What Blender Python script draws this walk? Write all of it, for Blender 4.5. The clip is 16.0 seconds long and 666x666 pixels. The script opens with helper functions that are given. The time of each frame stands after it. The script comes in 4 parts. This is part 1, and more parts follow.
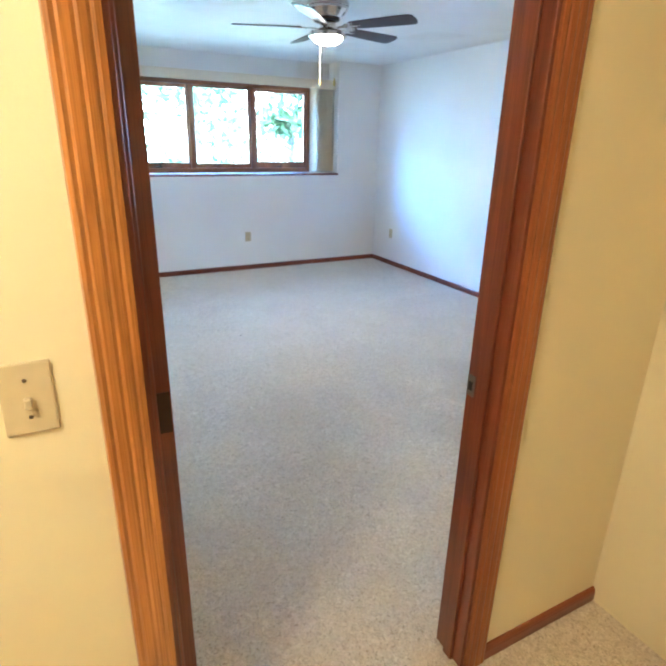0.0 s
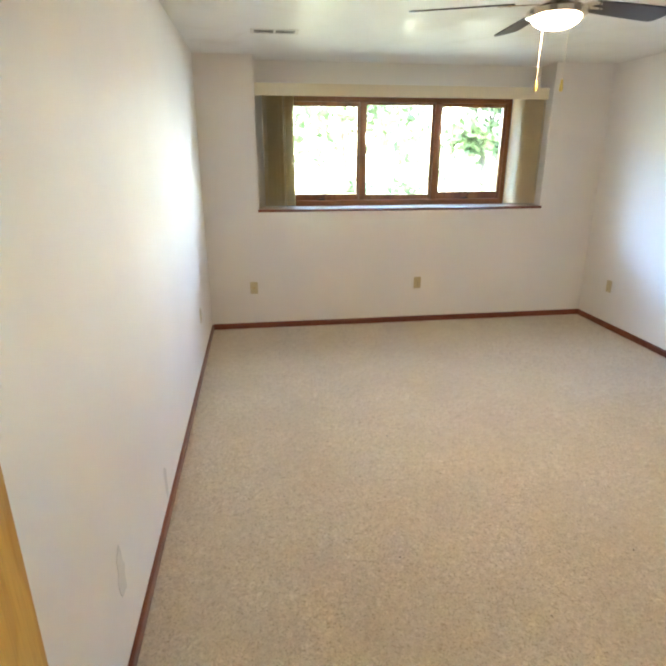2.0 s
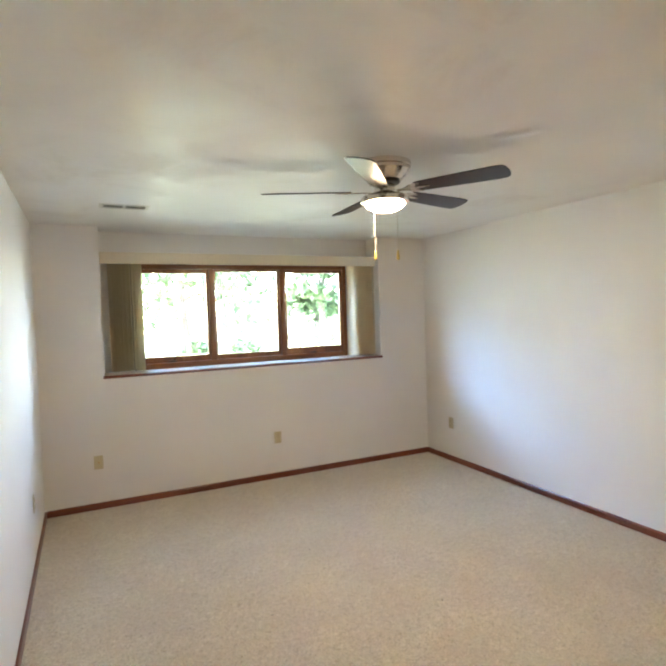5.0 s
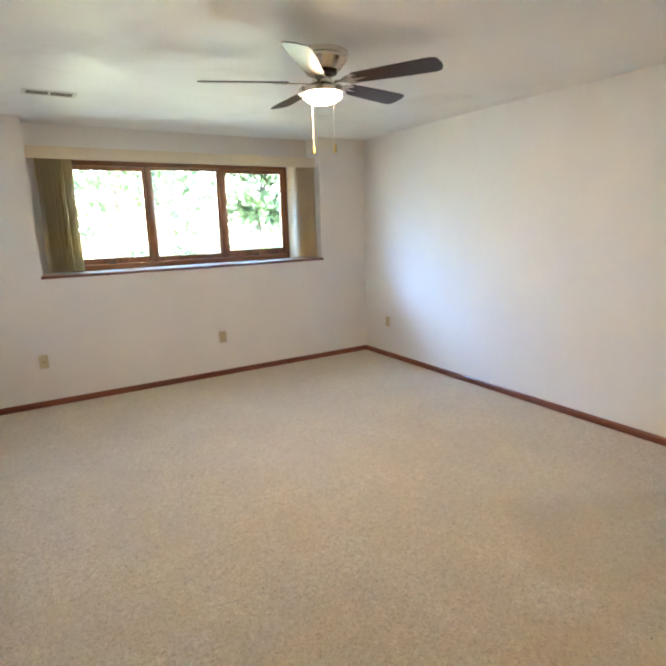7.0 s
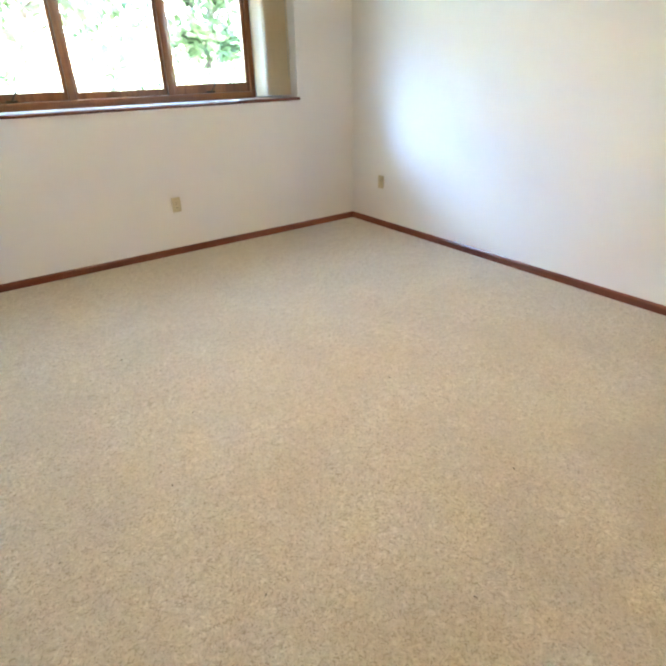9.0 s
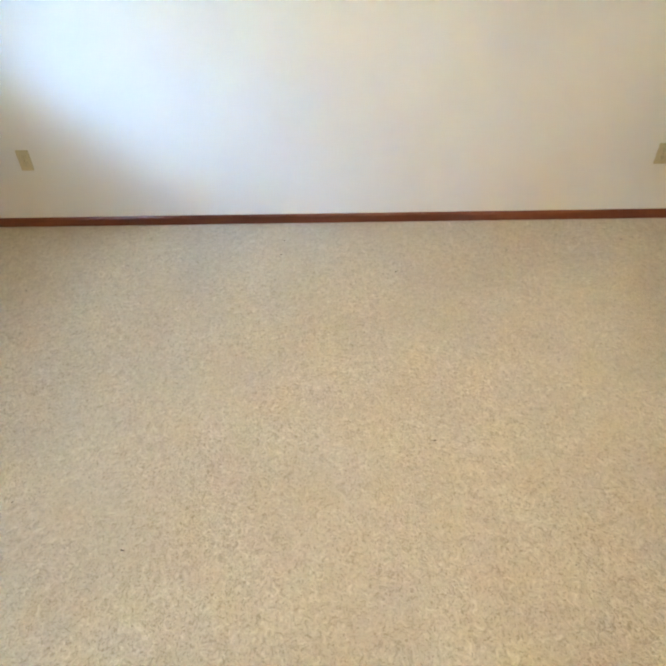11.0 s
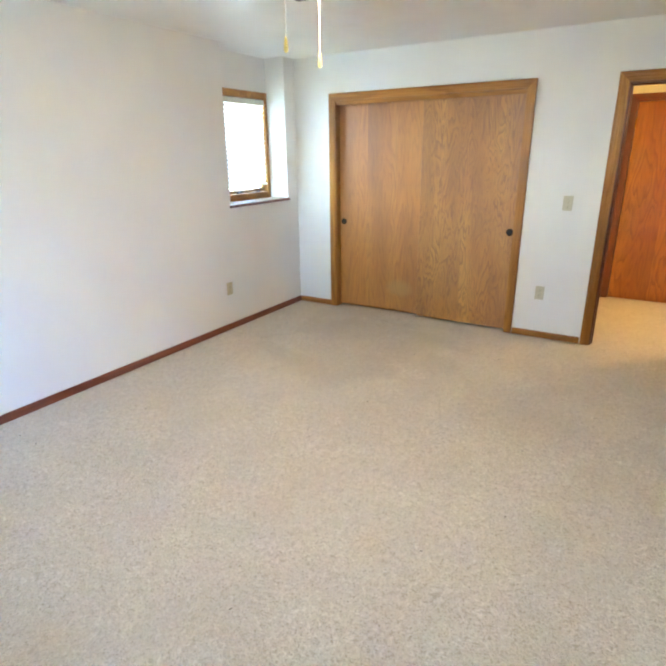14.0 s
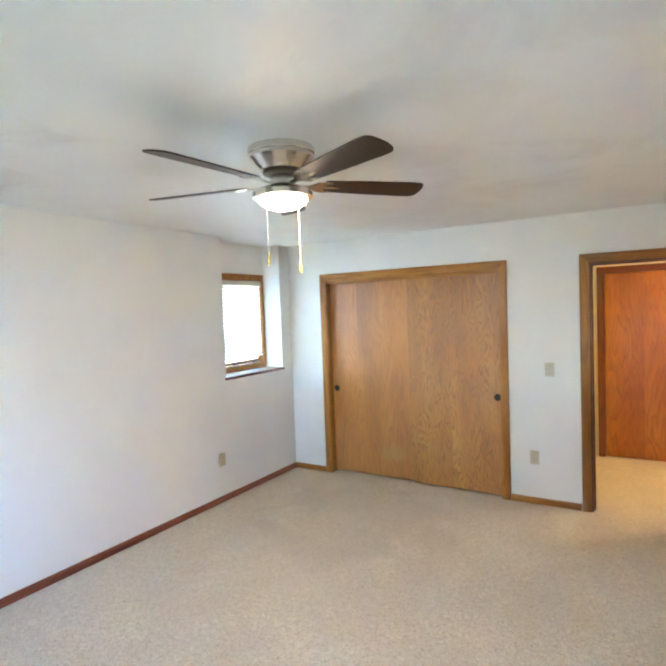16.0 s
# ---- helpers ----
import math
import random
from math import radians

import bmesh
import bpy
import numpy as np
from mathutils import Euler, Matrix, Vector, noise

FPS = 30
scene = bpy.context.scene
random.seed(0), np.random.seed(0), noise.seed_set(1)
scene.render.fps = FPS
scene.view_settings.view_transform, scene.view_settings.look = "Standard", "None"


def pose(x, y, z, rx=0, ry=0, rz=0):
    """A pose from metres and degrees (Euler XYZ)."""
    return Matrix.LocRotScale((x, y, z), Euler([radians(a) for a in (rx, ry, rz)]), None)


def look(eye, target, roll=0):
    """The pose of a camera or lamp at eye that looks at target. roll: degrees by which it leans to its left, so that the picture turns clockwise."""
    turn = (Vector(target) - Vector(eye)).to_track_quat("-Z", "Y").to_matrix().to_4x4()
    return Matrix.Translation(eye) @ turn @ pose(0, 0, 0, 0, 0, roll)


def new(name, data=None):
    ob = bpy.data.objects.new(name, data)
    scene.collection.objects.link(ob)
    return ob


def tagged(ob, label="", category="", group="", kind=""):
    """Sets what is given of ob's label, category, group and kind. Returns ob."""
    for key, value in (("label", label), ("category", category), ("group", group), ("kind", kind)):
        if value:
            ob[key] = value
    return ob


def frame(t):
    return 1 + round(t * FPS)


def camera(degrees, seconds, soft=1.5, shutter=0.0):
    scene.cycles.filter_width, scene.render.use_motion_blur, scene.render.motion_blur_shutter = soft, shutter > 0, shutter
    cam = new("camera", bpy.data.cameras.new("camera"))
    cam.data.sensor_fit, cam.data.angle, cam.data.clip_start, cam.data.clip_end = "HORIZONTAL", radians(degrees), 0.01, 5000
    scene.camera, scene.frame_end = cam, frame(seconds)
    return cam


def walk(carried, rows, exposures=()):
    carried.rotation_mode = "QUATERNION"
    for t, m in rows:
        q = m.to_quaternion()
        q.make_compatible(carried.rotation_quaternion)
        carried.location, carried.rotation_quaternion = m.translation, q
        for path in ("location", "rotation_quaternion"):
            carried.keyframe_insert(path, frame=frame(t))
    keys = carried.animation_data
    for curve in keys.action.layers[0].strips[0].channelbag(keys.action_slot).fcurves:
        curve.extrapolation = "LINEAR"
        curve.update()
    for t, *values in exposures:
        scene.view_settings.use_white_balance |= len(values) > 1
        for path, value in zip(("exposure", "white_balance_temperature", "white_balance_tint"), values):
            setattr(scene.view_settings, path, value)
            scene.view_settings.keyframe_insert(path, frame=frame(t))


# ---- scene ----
cam = camera(65.2, 16.0, soft=2.6)
EXPOSURES = [(0.0, 6.99, 4800, 9), (0.6, 7.16, 6600, 12), (1.5, 6.87, 7400, 14), (3.0, 6.63, 7500, 14.5), (4.0, 6.55, 7280, 14), (7.0, 6.65, 7050, 15), (8.0, 6.97, 6750, 13), (10.3, 6.9, 7500, 9), (11.3, 6.87, 7800, 8), (12.3, 6.9, 8600, 8), (13.5, 7.0, 6550, 11), (16.0, 6.91, 6130, 13)]
PATH = [
    (0, (-0.015, -0.944, 1.526), (0.866, 0.712, 0.834), 1.3),
    (0.3, (0.146, -0.718, 1.507), (0.886, 1.004, 0.808), 1.0),
    (0.5, (0.219, -0.594, 1.503), (0.882, 1.159, 0.802), 0.8),
    (1, (0.373, -0.238, 1.511), (0.815, 1.583, 0.812), 0.6),
    (1.5, (0.444, 0.077, 1.575), (0.737, 1.923, 0.862), 0.4),
    (2, (0.482, 0.245, 1.619), (0.749, 2.119, 0.971), -0.0),
    (2.5, (0.483, 0.31, 1.635), (0.749, 2.218, 1.099), -0.3),
    (3, (0.426, 0.361, 1.661), (0.714, 2.299, 1.26), -0.4),
    (3.5, (0.435, 0.355, 1.665), (0.729, 2.316, 1.405), -0.7),
    (4, (0.415, 0.362, 1.67), (0.873, 2.301, 1.497), -1.0),
    (4.5, (0.415, 0.352, 1.718), (1.097, 2.229, 1.606), -1.1),
    (4.7, (0.394, 0.34, 1.682), (1.168, 2.183, 1.611), -1.3),
    (6.8, (0.268, 0.166, 1.52), (1.303, 1.846, 1.189), -1.7),
    (7, (0.278, 0.136, 1.517), (1.299, 1.805, 1.104), -1.6),
    (7.5, (0.318, 0.113, 1.456), (1.302, 1.749, 0.859), -1.8),
    (8, (0.351, 0.232, 1.433), (1.305, 1.816, 0.669), -1.7),
    (8.2, (0.373, 0.357, 1.421), (1.319, 1.921, 0.609), -1.6),
    (10.3, (0.963, 2.33, 1.325), (2.384, 3.134, 0.171), -1.9),
    (10.5, (0.959, 2.523, 1.348), (2.445, 3.124, 0.151), -1.8),
    (11, (0.88, 2.954, 1.373), (2.479, 2.992, 0.172), -1.4),
    (11.5, (0.869, 3.397, 1.375), (2.409, 2.889, 0.204), -1.3),
    (12, (0.727, 3.872, 1.448), (2.086, 3.018, 0.255), -0.5),
    (12.5, (0.632, 4.242, 1.453), (1.836, 3.14, 0.297), -0.5),
    (13, (0.62, 4.485, 1.474), (1.652, 3.129, 0.426), -0.2),
    (13.5, (0.619, 4.596, 1.516), (1.566, 3.064, 0.646), -0.2),
    (14, (0.597, 4.631, 1.564), (1.584, 3.02, 0.907), -0.7),
    (14.5, (0.577, 4.634, 1.601), (1.587, 2.976, 1.121), -1.0),
    (15, (0.543, 4.64, 1.625), (1.574, 2.955, 1.31), -1.3),
    (15.5, (0.522, 4.646, 1.654), (1.556, 2.943, 1.477), -1.6),
    (16, (0.5, 4.617, 1.714), (1.539, 2.91, 1.626), -2.1),
]
walk(cam, [(t, look(eye, target, roll)) for t, eye, target, roll in PATH], EXPOSURES)

# ---- light ----
SUN_ELEV, SUN_ROT = radians(52), radians(205)
world = bpy.data.worlds.new("world")
scene.world = world
world.use_nodes = True
wn = world.node_tree.nodes
sky = wn.new("ShaderNodeTexSky")
sky.sky_type = 'NISHITA'
sky.sun_disc = False
sky.sun_elevation, sky.sun_rotation = SUN_ELEV, SUN_ROT
sky.dust_density, sky.air_density, sky.ozone_density = 0.2, 1.0, 3.0
wn["Background"].inputs[1].default_value = 0.15
world.node_tree.links.new(sky.outputs[0], wn["Background"].inputs[0])

sun_data = bpy.data.lights.new("sun", 'SUN')
sun_data.energy, sun_data.angle, sun_data.color = 2.0, radians(12), (1.0, 0.95, 0.86)
sun = new("sun", sun_data)
sun.matrix_world = look((-8.0, -17.0, 24.0), (0, 0, 0))

SKY_IN = 0.024
# sky light entering by the wide window: one lamp in the opening of each pane
for wx in (1.144, 1.876, 2.608):
    pane_data = bpy.data.lights.new("window_sky", 'AREA')
    pane_data.shape, pane_data.size, pane_data.size_y = 'RECTANGLE', 0.58, 0.72
    pane_data.energy, pane_data.color, pane_data.spread = SKY_IN, (0.24, 0.49, 1.0), radians(27)
    new("window_sky", pane_data).matrix_world = look((wx, 5.85, 1.72), (wx + 0.76, 5.85 - 0.65, 1.72 - 0.40))

# the eastern half of the sky, falling on the west wall
EAST_SKY = 0.016
for wx in (1.144, 1.876, 2.608):
    pane_data = bpy.data.lights.new("window_east_sky", 'AREA')
    pane_data.shape, pane_data.size, pane_data.size_y = 'RECTANGLE', 0.58, 0.72
    pane_data.energy, pane_data.color, pane_data.spread = EAST_SKY, (0.50, 0.71, 1.0), radians(44)
    new("window_east_sky", pane_data).matrix_world = look((wx, 5.84, 1.72), (wx - 0.75, 5.84 - 0.66, 1.72 - 0.17))
# and the sky light entering by the narrow window
SIDE_SKY = 0.03
pane_data = bpy.data.lights.new("side_window_sky", 'AREA')
pane_data.shape, pane_data.size, pane_data.size_y = 'RECTANGLE', 0.70, 0.80
pane_data.energy, pane_data.color, pane_data.spread = SIDE_SKY, (0.66, 0.82, 1.0), radians(62)
new("side_window_sky", pane_data).matrix_world = look((4.035, 0.61, 1.64), (3.135, 0.19, 1.56))

FAN_LIGHT = 1.5
HALL_LIGHT = 1.3

# ---- materials ----


def mat(name):
    m = bpy.data.materials.new(name)
    m.use_nodes = True
    return m, m.node_tree.nodes, m.node_tree.links, m.node_tree.nodes["Principled BSDF"]


def coords(nodes, links, scale=(1, 1, 1)):
    tc = nodes.new("ShaderNodeTexCoord")
    mp = nodes.new("ShaderNodeMapping")
    mp.inputs["Scale"].default_value = scale
    links.new(tc.outputs["Object"], mp.inputs["Vector"])
    return mp.outputs["Vector"]


def noise_tex(nodes, links, vec, scale, detail=3.0, rough=0.5, dist=0.0):
    n = nodes.new("ShaderNodeTexNoise")
    n.inputs["Scale"].default_value = scale
    n.inputs["Detail"].default_value = detail
    n.inputs["Roughness"].default_value = rough
    n.inputs["Distortion"].default_value = dist
    links.new(vec, n.inputs["Vector"])
    return n.outputs["Fac"]


def ramp(nodes, links, fac, stops):
    r = nodes.new("ShaderNodeValToRGB")
    els = r.color_ramp.elements
    while len(els) < len(stops):
        els.new(0.5)
    for e, (p, c) in zip(els, stops):
        e.position, e.color = p, (*c, 1)
    links.new(fac, r.inputs["Fac"])
    return r.outputs["Color"]


def mix(nodes, links, fac, a, b, mode='MIX'):
    m = nodes.new("ShaderNodeMix")
    m.data_type, m.blend_type = 'RGBA', mode
    for sock, v in ((m.inputs["Factor"], fac), (m.inputs["A"], a), (m.inputs["B"], b)):
        if isinstance(v, (int, float)):
            sock.default_value = v
        elif isinstance(v, tuple):
            sock.default_value = (*v, 1)
        else:
            links.new(v, sock)
    return m.outputs["Result"]


def maths(nodes, links, op, a, b=0.0):
    m = nodes.new("ShaderNodeMath")
    m.operation = op
    for sock, v in zip(m.inputs, (a, b)):
        if isinstance(v, (int, float)):
            sock.default_value = v
        else:
            links.new(v, sock)
    return m.outputs[0]


def bump(nodes, links, bsdf, height, strength, dist):
    b = nodes.new("ShaderNodeBump")
    b.inputs["Strength"].default_value = strength
    b.inputs["Distance"].default_value = dist
    links.new(height, b.inputs["Height"])
    links.new(b.outputs["Normal"], bsdf.inputs["Normal"])


def paint(name, colour, rough=0.60, vary=0.05, peel=0.25):
    """Rolled wall paint: faint roller mottling and an orange-peel skin."""
    m, n, l, p = mat(name)
    v = coords(n, l)
    big = noise_tex(n, l, v, 1.3, 3)
    fine = noise_tex(n, l, v, 240, 2)
    dark = tuple(c * (1 - vary) for c in colour)
    l.new(ramp(n, l, big, [(0.3, dark), (0.7, colour)]), p.inputs["Base Color"])
    roll = noise_tex(n, l, coords(n, l, (1, 1, 0.25)), 5.0, 4, 0.6)
    l.new(maths(n, l, 'ADD', maths(n, l, 'MULTIPLY', roll, 0.24), rough - 0.12), p.inputs["Roughness"])
    p.inputs["Specular IOR Level"].default_value = 0.30
    bump(n, l, p, fine, peel, 0.0006)
    return m


def clouded_paint(name, colour, cloud_tone):
    """Flat ceiling paint, its colour clouded to stand for unevenly reflected light."""
    m, n, l, p = mat(name)
    v = coords(n, l)
    cloud = noise_tex(n, l, v, 1.9, 6, 0.62, 0.8)
    patch = noise_tex(n, l, v, 0.7, 2)
    c = mix(n, l, ramp(n, l, cloud, [(0.50, (0, 0, 0)), (0.66, (0.55, 0.55, 0.55))]), colour, cloud_tone)
    l.new(mix(n, l, ramp(n, l, patch, [(0.4, (0, 0, 0)), (0.6, (1, 1, 1))]), colour, c), p.inputs["Base Color"])
    sheen = ramp(n, l, cloud, [(0.36, (0.34, 0.34, 0.34)), (0.62, (0.62, 0.62, 0.62))])
    l.new(sheen, p.inputs["Roughness"])
    p.inputs["Specular IOR Level"].default_value = 0.38
    uneven = maths(n, l, 'ADD', maths(n, l, 'MULTIPLY', cloud, 0.8), maths(n, l, 'MULTIPLY', noise_tex(n, l, v, 160, 2), 0.12))
    bump(n, l, p, uneven, 0.35, 0.008)
    return m


def wood(name, dark, mid, light, grain="Z", bands=22.0, rough=0.32, figure=1.0, coat=0.35, long=0.09, rub=None):
    """Stained and varnished wood: cathedral figure, growth bands and fine pores along the grain."""
    m, n, l, p = mat(name)
    along = {"X": (long, 1, 1), "Y": (1, long, 1), "Z": (1, 1, long)}[grain]
    v = coords(n, l, along)
    warp = noise_tex(n, l, v, 3.2 * figure, 4, 0.5)
    wide = noise_tex(n, l, v, 7.0 * figure, 3, 0.5)
    ring = maths(n, l, 'MULTIPLY', warp, bands)
    ring = maths(n, l, 'FRACT', ring)
    ring = maths(n, l, 'ABSOLUTE', maths(n, l, 'SUBTRACT', maths(n, l, 'MULTIPLY', ring, 2.0), 1.0))
    ring = maths(n, l, 'POWER', ring, 2.0)
    fine_scale = {"X": (0.012, 1, 1), "Y": (1, 0.012, 1), "Z": (1, 1, 0.012)}[grain]
    pores = noise_tex(n, l, coords(n, l, fine_scale), 420, 2, 0.6)
    base = ramp(n, l, wide, [(0.28, dark), (0.5, mid), (0.74, light)])
    ringed = mix(n, l, maths(n, l, 'MULTIPLY', ring, 0.55), base, dark)
    pored = mix(n, l, ramp(n, l, pores, [(0.40, (0.30, 0.30, 0.30)), (0.52, (0, 0, 0))]), ringed, tuple(c * 0.5 for c in dark))
    if rub:
        sep = n.new("ShaderNodeSeparateXYZ")
        l.new(coords(n, l), sep.inputs[0])
        dx = maths(n, l, 'DIVIDE', maths(n, l, 'SUBTRACT', sep.outputs[0], rub[0]), rub[2])
        dz = maths(n, l, 'DIVIDE', maths(n, l, 'SUBTRACT', sep.outputs[2], rub[1]), rub[3])
        rr = maths(n, l, 'SQRT', maths(n, l, 'ADD', maths(n, l, 'MULTIPLY', dx, dx), maths(n, l, 'MULTIPLY', dz, dz)))
        pored = mix(n, l, ramp(n, l, rr, [(0.55, (0.42, 0.42, 0.42)), (1.0, (0, 0, 0))]), pored, (0.50, 0.40, 0.20))
    rnd = n.new("ShaderNodeObjectInfo").outputs["Random"]
    hsv = n.new("ShaderNodeHueSaturation")
    l.new(maths(n, l, 'ADD', maths(n, l, 'MULTIPLY', rnd, 0.16), 0.92), hsv.inputs["Value"])
    l.new(pored, hsv.inputs["Color"])
    l.new(hsv.outputs[0], p.inputs["Base Color"])
    l.new(maths(n, l, 'ADD', maths(n, l, 'MULTIPLY', wide, 0.18), rough - 0.09), p.inputs["Roughness"])
    p.inputs["Coat Weight"].default_value = coat
    p.inputs["Coat Roughness"].default_value = 0.22
    bump(n, l, p, pores, 0.12, 0.0006)
    return m


def veneer(name, dark, base, light, size, aspect, rough, coat, leaf=0.3, rub=None, amount=0.7, rings=9.0, coat_rough=0.26):
    """Rotary-cut veneer in leaves: flame-shaped growth lines and islands on a paler ground, short ticks, fine pores, varnish."""
    m, n, l, p = mat(name)
    sep = n.new("ShaderNodeSeparateXYZ")
    l.new(coords(n, l), sep.inputs[0])
    across = maths(n, l, 'ADD', sep.outputs[0], sep.outputs[1])
    sheet = maths(n, l, 'FLOOR', maths(n, l, 'DIVIDE', across, leaf))
    comb = n.new("ShaderNodeCombineXYZ")
    l.new(across, comb.inputs[0])
    l.new(maths(n, l, 'MULTIPLY', sheet, 1.7), comb.inputs[1])
    l.new(maths(n, l, 'MULTIPLY', sep.outputs[2], aspect), comb.inputs[2])
    v = comb.outputs[0]
    field = noise_tex(n, l, v, size, 2.5, 0.45, 0.35)
    stroke = maths(n, l, 'FRACT', maths(n, l, 'MULTIPLY', field, rings))
    broad = noise_tex(n, l, v, size * 0.4, 3, 0.5)
    fade = noise_tex(n, l, v, size * 0.8, 3, 0.6, 1.0)
    pores = noise_tex(n, l, coords(n, l, (1, 1, 0.02)), 420, 2, 0.6)
    ticks = noise_tex(n, l, coords(n, l, (1, 1, 0.06)), 150, 3, 0.6)
    col = ramp(n, l, broad, [(0.32, tuple(a * 0.55 + b * 0.45 for a, b in zip(base, dark))), (0.5, base), (0.70, light)])
    mask = ramp(n, l, stroke, [(0.0, (1, 1, 1)), (0.16, (0.62, 0.62, 0.62)), (0.55, (0, 0, 0)), (0.93, (0.05, 0.05, 0.05)), (1.0, (1, 1, 1))])
    k = ramp(n, l, fade, [(0.34, (0.15, 0.15, 0.15)), (0.56, (amount, amount, amount))])
    col = mix(n, l, maths(n, l, 'MULTIPLY', mask, k), col, dark)
    col = mix(n, l, ramp(n, l, ticks, [(0.36, (0.30, 0.30, 0.30)), (0.50, (0, 0, 0))]), col, dark)
    col = mix(n, l, ramp(n, l, pores, [(0.40, (0.10, 0.10, 0.10)), (0.52, (0, 0, 0))]), col, tuple(c * 0.5 for c in dark))
    if rub:
        dx = maths(n, l, 'DIVIDE', maths(n, l, 'SUBTRACT', sep.outputs[0], rub[0]), rub[2])
        dz = maths(n, l, 'DIVIDE', maths(n, l, 'SUBTRACT', sep.outputs[2], rub[1]), rub[3])
        rr = maths(n, l, 'SQRT', maths(n, l, 'ADD', maths(n, l, 'MULTIPLY', dx, dx), maths(n, l, 'MULTIPLY', dz, dz)))
        col = mix(n, l, ramp(n, l, rr, [(0.50, (0.30, 0.30, 0.30)), (1.0, (0, 0, 0))]), col, (0.44, 0.33, 0.13))
    white = n.new("ShaderNodeTexWhiteNoise")
    white.noise_dimensions = '1D'
    l.new(sheet, white.inputs["W"])
    hsv = n.new("ShaderNodeHueSaturation")
    l.new(maths(n, l, 'ADD', maths(n, l, 'MULTIPLY', white.outputs["Value"], 0.14), 0.93), hsv.inputs["Value"])
    l.new(col, hsv.inputs["Color"])
    l.new(hsv.outputs[0], p.inputs["Base Color"])
    l.new(maths(n, l, 'ADD', maths(n, l, 'MULTIPLY', stroke, 0.12), rough - 0.06), p.inputs["Roughness"])
    p.inputs["Coat Weight"].default_value = coat
    p.inputs["Coat IOR"].default_value = 1.6
    p.inputs["Coat Roughness"].default_value = coat_rough
    bump(n, l, p, pores, 0.03, 0.0005)
    return m


def plain(name, colour, rough=0.5, metal=0.0, vary=0.08, scale=30.0, stretch=(1, 1, 1)):
    m, n, l, p = mat(name)
    f = noise_tex(n, l, coords(n, l, stretch), scale, 3)
    l.new(ramp(n, l, f, [(0.3, tuple(c * (1 - vary) for c in colour)), (0.7, colour)]), p.inputs["Base Color"])
    l.new(maths(n, l, 'ADD', maths(n, l, 'MULTIPLY', f, 0.12), rough - 0.06), p.inputs["Roughness"])
    p.inputs["Metallic"].default_value = metal
    return m


def carpet_material():
    """Cut pile: short flecked tufts, broad nap marks, one darker area before the closet."""
    m, n, l, p = mat("carpet_beige")
    v = coords(n, l)
    tuft = noise_tex(n, l, v, 50, 3, 0.6, 1.6)
    fleck = noise_tex(n, l, v, 64, 1, 0.4, 2.4)
    fibre = noise_tex(n, l, v, 420, 2, 0.6)
    sweep = noise_tex(n, l, v, 2.3, 4, 0.6, 0.5)
    track = noise_tex(n, l, v, 0.8, 3, 0.5)
    col = ramp(n, l, tuft, [(0.34, (0.50, 0.42, 0.305)), (0.45, (0.63, 0.545, 0.41)), (0.57, (0.70, 0.62, 0.485)), (0.68, (0.82, 0.745, 0.61))])
    col = mix(n, l, ramp(n, l, fleck, [(0.31, (0.62, 0.62, 0.62)), (0.41, (0, 0, 0))]), col, (0.31, 0.24, 0.14))
    col = mix(n, l, maths(n, l, 'MULTIPLY', fibre, 0.16), col, (0.48, 0.40, 0.29))
    col = mix(n, l, ramp(n, l, sweep, [(0.36, (0.26, 0.26, 0.26)), (0.60, (0, 0, 0))]), col, (0.46, 0.39, 0.28))
    col = mix(n, l, ramp(n, l, track, [(0.42, (0, 0, 0)), (0.66, (0.16, 0.16, 0.16))]), col, (0.73, 0.655, 0.52))
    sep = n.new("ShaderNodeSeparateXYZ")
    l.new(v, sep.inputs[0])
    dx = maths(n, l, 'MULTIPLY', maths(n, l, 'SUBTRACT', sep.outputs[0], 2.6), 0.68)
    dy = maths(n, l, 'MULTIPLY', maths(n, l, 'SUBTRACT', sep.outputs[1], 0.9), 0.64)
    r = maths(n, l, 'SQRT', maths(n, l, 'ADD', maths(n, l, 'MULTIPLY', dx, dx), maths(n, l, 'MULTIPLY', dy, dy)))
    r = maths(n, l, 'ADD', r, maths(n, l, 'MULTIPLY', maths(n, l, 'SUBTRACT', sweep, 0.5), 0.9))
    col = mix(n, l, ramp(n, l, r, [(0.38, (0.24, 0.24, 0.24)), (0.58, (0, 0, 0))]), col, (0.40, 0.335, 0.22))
    l.new(col, p.inputs["Base Color"])
    p.inputs["Roughness"].default_value = 0.95
    p.inputs["Specular IOR Level"].default_value = 0.1
    p.inputs["Sheen Weight"].default_value = 0.2
    p.inputs["Sheen Roughness"].default_value = 0.6
    h = maths(n, l, 'ADD', tuft, maths(n, l, 'MULTIPLY', fleck, 0.5))
    bump(n, l, p, h, 0.7, 0.009)
    return m


def glow(name, colour, strength):
    m, n, l, p = mat(name)
    p.inputs["Base Color"].default_value = (*colour, 1)
    p.inputs["Emission Color"].default_value = (*colour, 1)
    p.inputs["Emission Strength"].default_value = strength
    p.inputs["Roughness"].default_value = 0.3
    return m


def glass_material():
    m, n, l, p = mat("window_glass")
    p.inputs["Base Color"].default_value = (0.52, 0.565, 0.55, 1)
    p.inputs["Transmission Weight"].default_value = 1.0
    p.inputs["Roughness"].default_value = 0.0
    p.inputs["IOR"].default_value = 1.45
    return m


